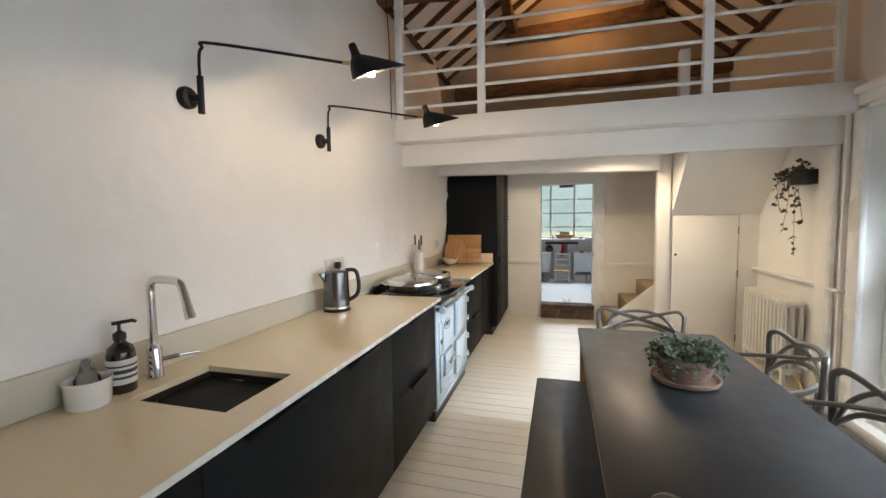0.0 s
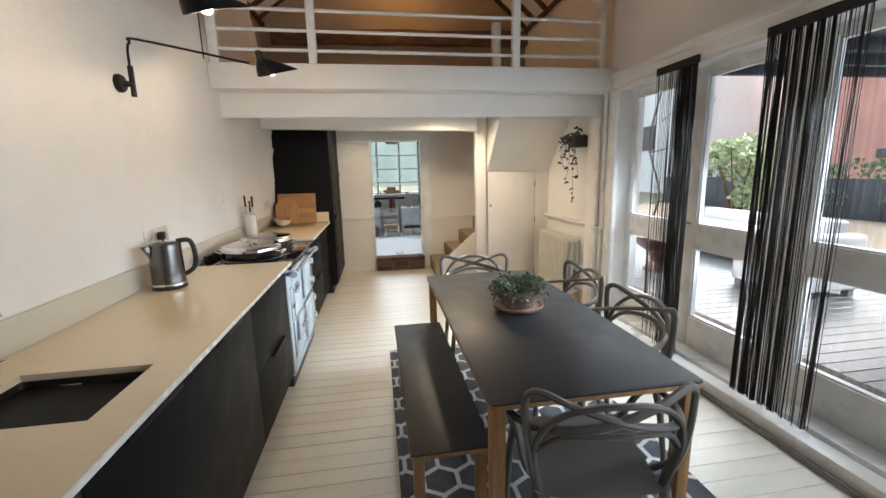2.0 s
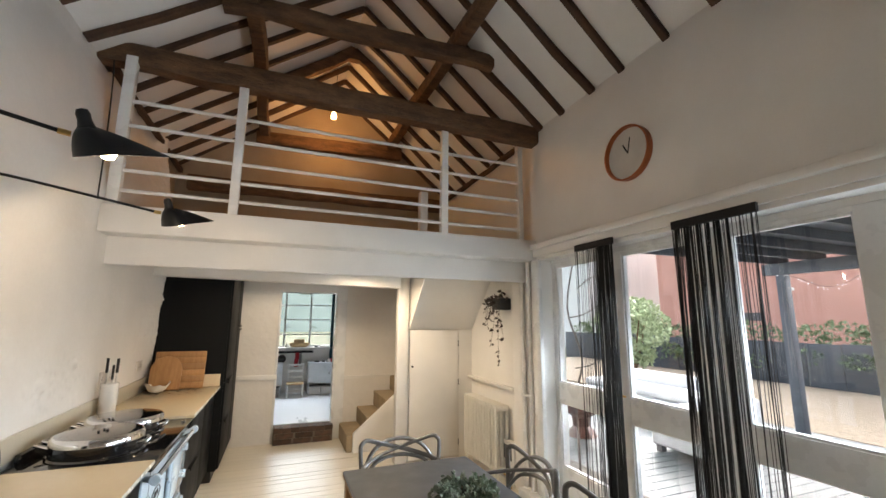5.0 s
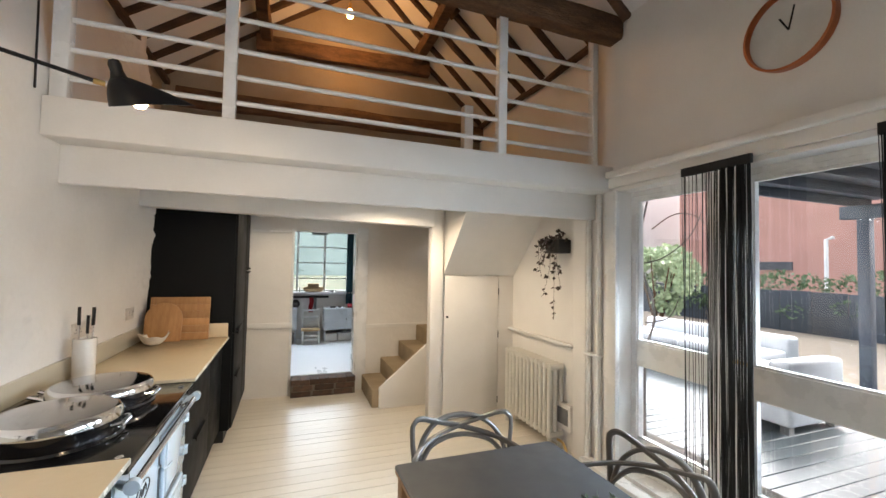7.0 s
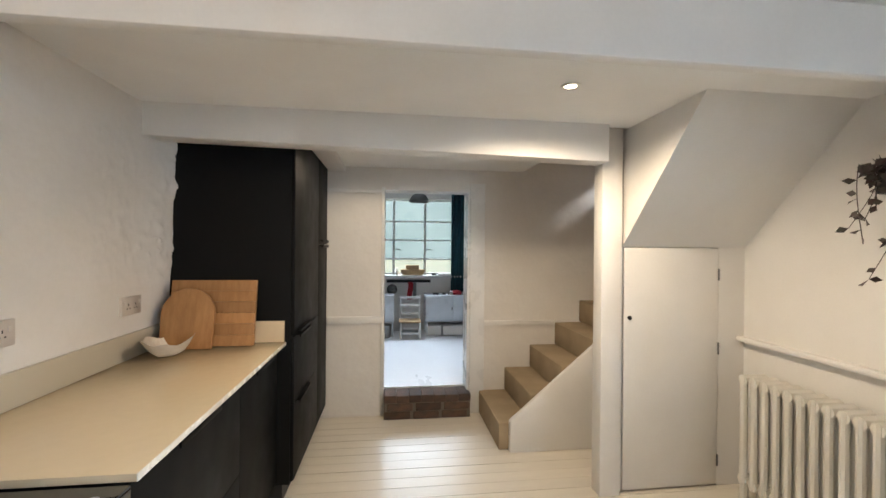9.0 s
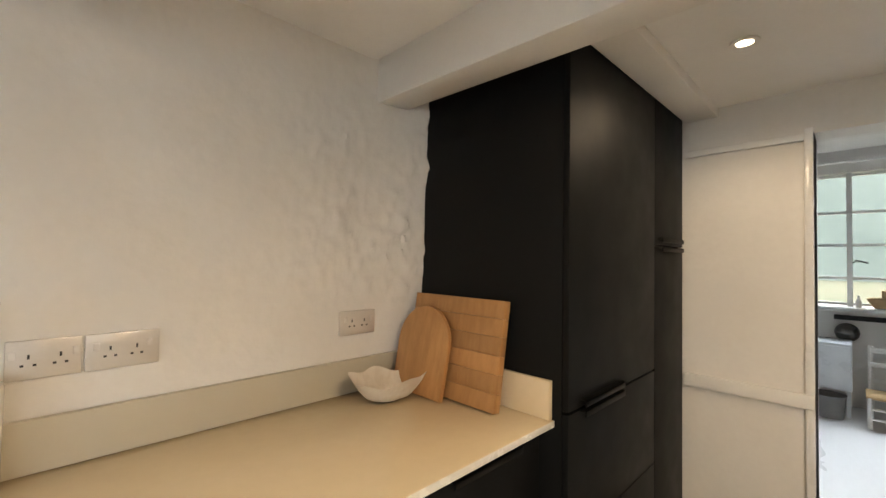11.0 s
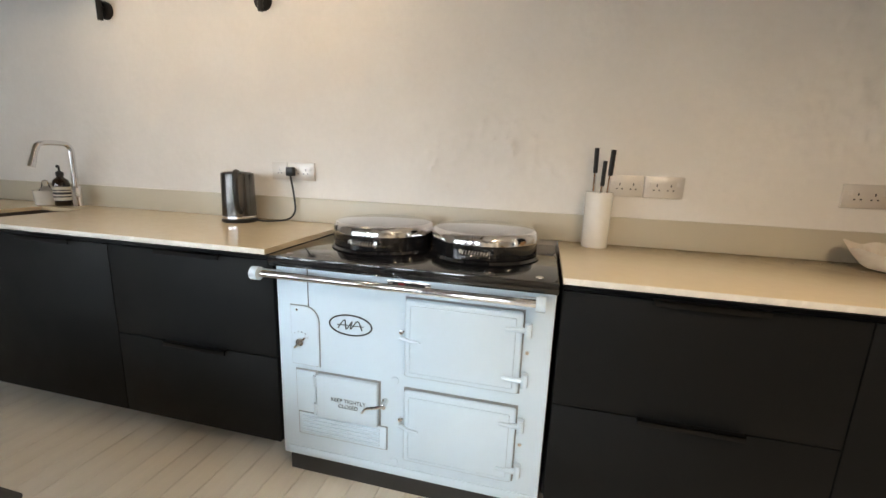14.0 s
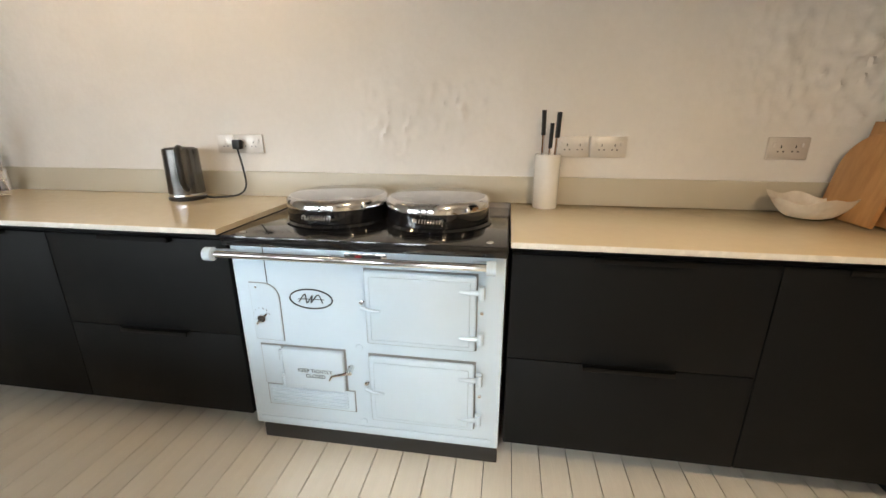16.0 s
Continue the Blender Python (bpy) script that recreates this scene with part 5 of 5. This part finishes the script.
part("pot", lathe([(0, 0.012), (0.075, 0.012), (0.090, 0.028), (0.116, 0.092), (0.120, 0.095), (0.120, 0.112), (0.108, 0.113), (0.102, 0.098), (0, 0.095)], (PX, PY, TZ), 36), TERRA, pl)
part("soil", lathe([(0, 0.104), (0.10, 0.101), (0.10, 0.095)], (PX, PY, TZ), 20), SOIL, pl)
own = bmesh.new()
stems = bmesh.new()
for k in range(120):
    a, q = random.uniform(0, math.tau), random.random() ** 0.5
    hang = q > 0.72
    p0 = Vector((PX + 0.09 * q * math.cos(a), PY + 0.09 * q * math.sin(a), TZ + 0.10))
    reach = 0.078 + 0.042 * random.random()
    pts = [p0, p0 + Vector((math.cos(a) * 0.03, math.sin(a) * 0.03, random.uniform(0.025, 0.06)))]
    e = Vector((PX + reach * (0.35 + q) * math.cos(a), PY + reach * (0.35 + q) * math.sin(a), TZ + (random.uniform(0.04, 0.11) if hang else random.uniform(0.11, 0.145))))
    pts.append(e)
    line = curve_points(pts, 4)
    tube(line, 0.0011, 3, stems)
    for v in line[2:]:
        for m in range(2):
            leaf(own, v + Vector((random.gauss(0, 0.005), random.gauss(0, 0.005), random.gauss(0, 0.004))), (random.gauss(0, 1) + math.cos(a), random.gauss(0, 1) + math.sin(a), random.gauss(0.3, 0.7)), random.uniform(0.014, 0.024), 0.42)
part("stem", stems, LEAF, pl, sharp=180)
tagged(part("leaves", own, LEAF, pl, sharp=180), kind="stuff")

# trailing plant on the wall
wp = thing("wall_planter", "dark trailing plant in a black box fixed to the wall", "hanging plant", (XE - 0.06, 4.33, 1.68))
part("planter", box(XE - 0.13, XE - 0.001, 4.23, 4.42, 1.68, 1.80, 0.008), BLACKP, wp)
own = bmesh.new()
stems = bmesh.new()
for x, y, drop, n in ((-0.05, 4.31, 0.62, 15), (-0.03, 4.29, 0.34, 10), (-0.10, 4.39, 0.40, 12), (-0.12, 4.45, 0.25, 9), (-0.13, 4.42, 0.18, 8), (-0.10, 4.25, 0.2, 7), (-0.06, 4.23, -0.14, 6), (-0.12, 4.36, 0.1, 9), (-0.09, 4.41, 0.15, 9)):
    p = [Vector((XE + x, y, 1.79)), Vector((XE + x - 0.05, y + random.gauss(0, 0.02), 1.80)), Vector((XE + x - 0.065, y + random.gauss(0, 0.03), 1.79 - drop * 0.5)), Vector((XE + x - 0.04, y + random.gauss(0.02, 0.04), 1.72 - drop))]
    line = curve_points(p, 8)
    tube(line, 0.0018, 4, stems)
    for k in range(int(n * 1.5)):
        v = line[random.randrange(3, len(line))]
        leaf(own, v, (random.gauss(-0.3, 0.5), random.gauss(0, 1), random.gauss(-0.5, 0.5)), random.uniform(0.034, 0.056), 0.34)
for k in range(60):
    leaf(own, (XE - 0.07 + random.gauss(0, 0.035), random.uniform(4.23, 4.47), 1.80 + random.uniform(-0.02, 0.03)), (random.gauss(-0.6, 0.5), random.gauss(0, 1), random.gauss(0.2, 0.6)), random.uniform(0.03, 0.045), 0.35)
part("stem", stems, LEAFD, wp, sharp=180)
tagged(part("leaves", own, LEAFD, wp, sharp=180), kind="stuff")

# ---- far room furniture ----
def cabinet_far(x0, x1, label):
    c = thing("sideboard", label, "sideboard", ((x0 + x1) / 2, 8.83, FZ), "pale metal cabinets")
    part("body", box(x0, x1, 8.66, 9.0, FZ + 0.20, 0.765, 0.006), GREYC, c)
    m = (x0 + x1) / 2
    part("door", box(x0 + 0.012, m - 0.003, 8.645, 8.66, FZ + 0.22, 0.745, 0.003), GREYC, c)
    part("door", box(m + 0.003, x1 - 0.012, 8.645, 8.66, FZ + 0.22, 0.745, 0.003), GREYC, c)
    part("knob", box(m - 0.02, m - 0.012, 8.636, 8.646, 0.56, 0.60), BLACKM, c)
    for x in (x0 + 0.02, x1 - 0.02):
        for y in (8.68, 8.98):
            part("leg", box(x - 0.012, x + 0.012, y - 0.012, y + 0.012, FZ, FZ + 0.20), GREYC, c)


cabinet_far(0.27, 1.05, "pale grey metal sideboard on legs under the window")
cabinet_far(-0.95, -0.17, "pale grey metal sideboard on legs under the window")
for x0, x1 in ((0.30, 0.50), (0.52, 0.86)):
    solid("storage_box", box(x0, x1, 8.68, 8.95, FZ + 0.002, FZ + 0.13, 0.01), WHITE, "white storage box under the sideboard", "box", ((x0 + x1) / 2, 8.8, FZ))
solid("waste_bin", lathe([(0, 0), (0.085, 0), (0.10, 0.17), (0.105, 0.175), (0.098, 0.17), (0.08, 0.01), (0, 0.01)], (-0.30, 8.62, FZ), 24), GREYM, "small grey bin beside the sideboard", "bin", (-0.30, 8.62, FZ))
kc = thing("child_chair", "small white ladder-back chair with rush seat", "chair", (0.05, 8.62, FZ))
for x in (-0.08, 0.18):
    part("leg", tube([(x, 8.50, FZ), (x, 8.50, FZ + 0.22)], 0.014, 8), GLOSSWHITE, kc)
    part("back_post", tube([(x + 0.01, 8.74, FZ), (x + 0.01, 8.78, FZ + 0.56)], 0.014, 8), GLOSSWHITE, kc)
for z in (0.30, 0.42, 0.53):
    part("slat", box(-0.07, 0.19, 8.755, 8.77, FZ + z - 0.018, FZ + z + 0.018, 0.004), GLOSSWHITE, kc)
for z in (0.07, 0.14):
    part("stretcher", tube([(-0.08, 8.50, FZ + z), (0.18, 8.50, FZ + z)], 0.009, 6), GLOSSWHITE, kc)
part("seat", box(-0.10, 0.20, 8.49, 8.76, FZ + 0.21, FZ + 0.235, 0.01), STRAW, kc, "woven rush seat")
hr = thing("peg_rail", "dark wall rail with hanging red cloth and sieve", "rail", (0.10, 9.03, 0.93))
part("rail", box(-0.28, 0.37, 9.02, 9.05, 0.92, 0.96, 0.004), BLACKM, hr)
own = bmesh.new()
g = [[own.verts.new((0.03 + 0.075 * i / 6 + 0.01 * math.sin(j), 9.0 + 0.012 * math.sin(i * 2.2 + j * 0.6), 0.93 - 0.26 * j / 6)) for i in range(7)] for j in range(7)]
for a, b in zip(g, g[1:]):
    for i in range(6):
        own.faces.new((a[i], a[i + 1], b[i + 1], b[i]))
bmesh.ops.solidify(own, geom=list(own.faces), thickness=0.004)
part("red_cloth", own, RED, hr, "red hanging cloth")
part("grey_cloth", box(0.11, 0.16, 8.995, 9.015, 0.70, 0.92, 0.008), GREYM, hr)
part("sieve", lathe([(0.07, 0), (0.078, 0.004), (0.075, 0.02), (0.05, 0.045), (0, 0.06)], (-0.2, 9.0, 0.82), 20, axis="-y"), STEEL, hr)
bo = thing("toy_boat", "woven straw toy boat with a cabin on the sill", "toy boat", (0.10, 9.0, 1.03))
part("hull", prism([(-0.04, 1.035), (0.24, 1.035), (0.29, 1.11), (0.25, 1.12), (-0.05, 1.12), (-0.09, 1.11)], "y", 8.95, 9.04, 0.012), STRAW, bo)
part("cabin", box(0.0, 0.19, 8.965, 9.025, 1.12, 1.18, 0.006), STRAW, bo)
solid("sill_bottle", lathe([(0, 0), (0.018, 0), (0.02, 0.05), (0.008, 0.075), (0.008, 0.1), (0, 0.1)], (-0.13, 9.0, 1.03), 14), CERAMIC, "small pale bottle on the window sill", "bottle", (-0.13, 9.0, 1.03))
solid("sill_dish", lathe([(0, 0), (0.03, 0), (0.05, 0.03), (0.046, 0.03), (0.028, 0.006), (0, 0.006)], (0.42, 9.0, 1.03), 18), GREYM, "small dark dish on the window sill", "dish", (0.42, 9.0, 1.03))
solid("sill_tray", box(0.48, 0.68, 8.95, 9.05, 1.031, 1.055, 0.008), CERAMIC, "pale tray on the window sill", "tray", (0.58, 9.0, 1.03))
solid("red_toy", lathe([(0, 0), (0.07, 0), (0.075, 0.03), (0.04, 0.06), (0, 0.065)], (0.72, 8.8, 0.766), 14, sx=1.2), RED, "red toy lying on the sideboard", "toy", (0.72, 8.8, 0.766))
for x, w in ((0.38, 0.09), (0.52, 0.05), (0.60, 0.06)):
    solid("dark_toy", box(x, x + w, 8.76, 8.82, 0.767, 0.79, 0.006), BLACKP, "small dark toy on the sideboard", "toy", (x, 8.79, 0.767))
solid("white_toy", lathe([(0, 0), (0.03, 0), (0.03, 0.05), (0, 0.06)], (0.64, 8.74, 0.766), 12), CERAMIC, "small white cup on the sideboard", "cup", (0.64, 8.74, 0.766))
solid("olive_cushion", prism([(8.5, FZ + 0.001), (8.62, FZ + 0.001), (8.72, 0.74), (8.62, 0.76)], "x", 1.0, 1.06, 0.01), paint("olive_board", (0.10, 0.10, 0.03), rough=0.7), "olive green panel leaning by the sideboard", "panel", (1.03, 8.6, FZ))
own = bmesh.new()
n = 60
g = [[own.verts.new((0.66 + 0.42 * i / n, 8.92 + 0.022 * math.sin(i * 0.95) * (1 - 0.3 * j / 6), 2.23 - 1.44 * j / 6)) for i in range(n + 1)] for j in range(7)]
for a, b in zip(g, g[1:]):
    for i in range(n):
        own.faces.new((a[i], a[i + 1], b[i + 1], b[i]))
bmesh.ops.solidify(own, geom=list(own.faces), thickness=0.004)
tc = thing("teal_curtain", "dark teal pleated curtain beside the window", "curtain", (0.87, 8.92, 0.79))
part("cloth", own, TEAL, tc)
part("curtain_rail", tube([(-0.9, 8.93, 2.24), (1.2, 8.93, 2.24)], 0.012, 8), GLOSSWHITE, tc)
pn = thing("pendant_lamp", "grey metal dome pendant lamp", "pendant lamp", (0.11, 7.8, 1.97))
part("shade", lathe([(0.12, 0.0), (0.115, 0.03), (0.085, 0.075), (0.05, 0.10), (0.022, 0.115), (0.02, 0.15), (0, 0.15)], (0.11, 7.8, 1.98), 32), GREYM, pn)
part("bulb", lathe([(0, 0.01), (0.03, 0.02), (0.035, 0.045), (0, 0.08)], (0.11, 7.8, 1.98), 14), CERAMIC, pn)
part("cord", tube([(0.11, 7.8, 2.12), (0.11, 7.8, 2.36)], 0.004, 6), BLACKP, pn)

# items in the loft
solid("loft_bundle", lathe([(0, 0), (0.10, 0.0), (0.13, 0.03), (0.08, 0.055), (0, 0.06)], (0.72, 4.4, 2.301), 14, sx=1.4), GREYM, "low dark bundle on the loft floor", "bundle", (0.72, 4.4, 2.301))

# ---- garden ----
setting("ground", box(-60, 90, -60, 90, -0.30, -0.12), GROUNDM)
setting("gravel_bed", box(7.3, 12.4, -20, 16, -0.12, -0.055), GRAVEL)
fe = thing("garden_fence", "dark slate boarded garden fence", "fence", (12.5, 2, -0.12))
for k in range(44):
    y = -16 + 0.75 * k
    part("board", box(12.5, 12.53, y, y + 0.735, -0.12, 1.02 + 0.01 * (k % 3), 0.004), FENCE, fe)


def clump(name, mat, label, category, places, leaf_size, count, kindname="stuff"):
    own = bmesh.new()
    for (x, y, z, rx, ry, rz) in places:
        for k in range(count):
            v = Vector((random.gauss(0, 1), random.gauss(0, 1), random.gauss(0, 1))).normalized() * random.uniform(0.55, 1.0) ** 0.6
            leaf(own, (x + v.x * rx, y + v.y * ry, z + v.z * rz), (v.x + random.gauss(0, 0.6), v.y + random.gauss(0, 0.6), v.z + random.gauss(0.2, 0.6)), leaf_size * random.uniform(0.6, 1.3), 0.5)
    return own


own = clump("hedge", HEDGE, "", "", [(12.9, -15 + 0.8 * k, 0.9 + 0.08 * math.sin(k * 1.7), 0.35, 0.62, 0.62) for k in range(40)], 0.10, 330)
ob = solid("hedge", own, HEDGE, "clipped green hedge behind the fence", "hedge", (12.9, 0, -0.12), kind="stuff", sharp=180)
own = clump("ivy", HEDGE, "", "", [(12.44, random.uniform(0, 12), random.uniform(0.3, 0.75), 0.08, 0.35, 0.18) for k in range(26)], 0.07, 60)
solid("ivy", own, HEDGE, "patches of ivy on the dark fence", "ivy", (12.44, 6, 0.1), kind="stuff", sharp=180)
bu = thing("garden_bush", "bright green leafy bush in front of the fence", "bush", (9.6, 10.2, -0.12))
bm = None
for k in range(7):
    a = k * 0.9
    bm = tube(curve_points([(9.6 + 0.05 * math.cos(a), 10.2 + 0.05 * math.sin(a), -0.12), (9.6 + 0.25 * math.cos(a), 10.2 + 0.25 * math.sin(a), 0.7), (9.6 + 0.6 * math.cos(a), 10.2 + 0.6 * math.sin(a), 1.5 + 0.1 * k)], 3), (0.04, 0.012), 6, bm)
part("trunk", bm, BEAM, bu)
own = clump("crown", BUSH, "", "", [(9.6 + random.gauss(0, 0.36), 10.2 + random.gauss(0, 0.42), random.uniform(0.5, 2.05), 0.32, 0.32, 0.25) for k in range(20)], 0.12, 120)
tagged(part("crown", own, BUSH, bu, sharp=180), kind="stuff")

# flat box as the distance; its haziness is only paint
setting("backdrop", box(-45, 12, 56, 57, -0.12, 24), FARHAZE, "plain pale green backdrop with painted-in haze beyond the far window", "backdrop")

# buildings beyond
hb = thing("brick_building", "large red brick building behind the garden", "building", (20, 0, -0.12))
part("wall", box(19, 30, -30, 17.2, -0.12, 9.0), REDB, hb)
part("roof", prism([(18.6, 9.0), (30.4, 9.0), (24.5, 12.5)], "y", -30.5, 17.6), ROOFT, hb)
for k in range(3):
    part("window", box(18.94, 19.02, 12.0 - 6.0 * k, 13.6 - 6.0 * k, 1.6, 1.95), ROOFT, hb)
hp = thing("pale_building", "pale rendered building beyond the garden", "building", (24, 30, -0.12))
part("wall", box(17, 32, 20.5, 46, -0.12, 7.5), PALEB, hp)
part("roof", prism([(20.0, 7.5), (46.4, 7.5), (33, 11)], "x", 16.6, 32.4), ROOFT, hp)
part("window", box(16.95, 17.05, 24, 25.2, 2.5, 4), ROOFT, hp)
gl = thing("garden_lamp_post", "slim white lamp post behind the hedge", "lamp post", (16, 9.4, -0.12))
part("post", tube([(16, 9.4, -0.12), (16, 9.4, 2.6), (16, 9.2, 2.68)], 0.06, 8), GLOSSWHITE, gl)
sh = thing("shed", "small shed with grey tiled roof beyond the hedge", "shed", (16, 1.5, -0.12))
part("wall", box(15.2, 17, 0.0, 3.0, -0.12, 1.7), PALEB, sh)
part("roof", prism([(-0.2, 1.7), (3.2, 1.7), (1.5, 3.0)], "x", 15.0, 17.2), ROOFT, sh)

# pergola
pg = thing("pergola", "slate blue timber pergola with fairy lights over the deck", "pergola", (4.8, 2, -0.06))
for x, y in ((7.0, 4.5), (7.0, 0.6), (7.0, -3.0)):
    part("post", box(x - 0.065, x + 0.065, y - 0.065, y + 0.065, -0.06, 2.30, 0.006), PERG, pg)
part("beam", box(6.93, 7.07, -3.5, 4.75, 2.30, 2.48, 0.006), PERG, pg)
part("beam", box(2.30, 2.40, -3.5, 4.75, 2.34, 2.48, 0.006), PERG, pg)
for k in range(17):
    y = -3.4 + 0.5 * k
    part("joist", box(2.3, 7.4, y, y + 0.06, 2.482, 2.60, 0.004), PERG, pg)
part("roof_board", box(2.25, 7.5, -3.6, 4.8, 2.602, 2.63), PERG, pg)
fl = thing("fairy_lights", "string of tiny white lights under the pergola", "fairy lights", (5, 2, 2.3))
own = bmesh.new()
wires = bmesh.new()
for y0, y1 in ((4.4, 0.9), (3.2, -1.5), (0.8, -2.6)):
    pts = []
    for i in range(40):
        t = i / 39
        pts.append((6.8 - 2.0 * t * (y0 < 4), y0 + (y1 - y0) * t, 2.28 - 0.22 * math.sin(t * math.pi * 3) ** 2 + random.gauss(0, 0.008)))
    tube(pts, 0.004, 3, wires)
    for p in pts:
        for m in range(2):
            lathe([(0, -0.006), (0.006, 0), (0, 0.006)], (p[0] + random.gauss(0, 0.02), p[1] + random.gauss(0, 0.03), p[2] + random.gauss(-0.02, 0.02)), 5, own)
part("wire", wires, BLACKP, fl)
tagged(part("tiny_bulbs", own, LEDW, fl), kind="stuff")

# outdoor seating and fire bowl
def outdoor_sofa(x0, x1, y0, y1, back, label):
    s = thing("garden_sofa", label, "garden sofa", ((x0 + x1) / 2, (y0 + y1) / 2, -0.06), "garden sofas")
    part("base", box(x0, x1, y0, y1, 0.02, 0.34, 0.04, 3), SOFA, s)
    for x in (x0 + 0.08, x1 - 0.08):
        for y in (y0 + 0.08, y1 - 0.08):
            part("foot", box(x - 0.04, x + 0.04, y - 0.04, y + 0.04, -0.06, 0.03), GREYM, s)
    if back == "x":
        part("backrest", box(x1 - 0.22, x1, y0, y1, 0.34, 0.66, 0.05, 3), SOFA, s)
        part("cushion", box(x0, x1 - 0.23, y0 + 0.02, (y0 + y1) / 2 - 0.01, 0.345, 0.48, 0.05, 3), SOFA, s)
        part("cushion", box(x0, x1 - 0.23, (y0 + y1) / 2 + 0.01, y1 - 0.02, 0.345, 0.48, 0.05, 3), SOFA, s)
    else:
        part("backrest", box(x0, x1, y0, y0 + 0.22, 0.34, 0.66, 0.05, 3), SOFA, s)
        part("cushion", box(x0 + 0.02, x1 - 0.02, y0 + 0.23, y1, 0.345, 0.48, 0.05, 3), SOFA, s)


outdoor_sofa(5.4, 6.3, 4.9, 7.3, "x", "long white outdoor sofa on the deck")
outdoor_sofa(4.3, 5.2, 3.9, 4.75, "y", "white outdoor armchair on the deck")
fb = thing("fire_bowl", "rust red metal fire bowl on a low stand", "fire bowl", (3.9, 5.6, -0.06))
part("bowl", lathe([(0, 0.26), (0.14, 0.27), (0.30, 0.38), (0.38, 0.52), (0.40, 0.53), (0.36, 0.52), (0.26, 0.40), (0, 0.32)], (3.9, 5.6, -0.06), 36), BOWL, fb)
part("stand", lathe([(0.2, 0), (0.22, 0.01), (0.12, 0.14), (0.14, 0.28), (0.10, 0.28), (0.08, 0.14), (0.16, 0.0)], (3.9, 5.6, -0.06), 24), BOWL, fb)

# bare climber by the corner of the doors
cl = thing("bare_climber", "bare twisting climber stem outside the doors", "climber", (2.6, 4.0, -0.06))
bm = tube(curve_points([(2.6, 4.05, -0.06), (2.55, 4.0, 0.8), (2.6, 3.95, 1.2), (2.5, 4.02, 1.7), (2.6, 3.98, 2.3)], 5), (0.014, 0.008), 6)
tube(curve_points([(2.5, 4.02, 1.6), (2.7, 3.95, 1.66), (2.95, 3.9, 1.85), (3.05, 3.85, 2.1)], 5), (0.007, 0.003), 5, bm)
tube(curve_points([(2.58, 3.96, 1.9), (2.7, 3.85, 2.02), (2.75, 3.7, 2.0), (2.78, 3.6, 1.9)], 5), (0.006, 0.003), 5, bm)
tube(curve_points([(2.55, 4.0, 1.1), (2.7, 3.9, 1.15), (2.75, 3.85, 1.3)], 4), (0.007, 0.003), 5, bm)
part("stem", bm, paint("grey_bark", (0.20, 0.17, 0.15), (0.13, 0.11, 0.10), 0.85, fine=60, bump=0.4), cl)

# ---- boards, bricks and deck: pieces ----
fl = setting("floor", box(XW - 0.01, 3.0, YS, 6.60, -0.15, -0.022), GAP)
own = box(XW, XE + 0.2, 0, 0.1034, -0.02, 0.0, 0.0008, 1)
mesh_a = finish(own, "plank", FLOORP)
own = box(XW, 3.0, 0, 0.1034, -0.02, 0.0, 0.0008, 1)
mesh_b = finish(own, "plank", FLOORP)
y = 4.0 - 0.106 * 60
while y < 6.46:
    if y > YS - 0.11:
        o = new("plank", mesh_a if y < 5.2 else mesh_b)
        o.location = (0, y + 0.0015, random.uniform(-0.0012, 0.0))
        o.parent = fl
    y += 0.106

dk = setting("deck", box(2.2, 7.3, -6, 9.5, -0.12, -0.075), GREYM)
own = box(2.2, 7.3, 0, 0.138, -0.085, -0.06, 0.003, 1)
mesh_d = finish(own, "deck_board", DECKW)
for k in range(107):
    o = new("deck_board", mesh_d)
    o.location = (0, -6 + 0.144 * k, 0)
    o.parent = dk

# brick threshold of the far doorway
th = setting("threshold", box(-0.262, 0.468, 6.36, 6.585, 0.0, 0.185), MORTAR)
own = box(0, 0.105, 0, 0.20, 0, 0.062, 0.005, 1)
mesh_br = finish(own, "brick", BRICK)
for k in range(7):
    o = new("brick", mesh_br)
    o.location = (-0.260 + 0.1045 * k, 6.352 + random.uniform(-0.004, 0.004), 0.137 + random.uniform(-0.003, 0.002))
    o.parent = th
own = box(0, 0.215, 0, 0.10, 0, 0.062, 0.006, 1)
mesh_b2 = finish(own, "brick", BRICK)
for row, z in enumerate((0.002, 0.070)):
    for k in range(3):
        o = new("brick", mesh_b2)
        o.location = (-0.255 + 0.24 * k + 0.02 * row, 6.350 + random.uniform(-0.004, 0.004), z)
        o.parent = th
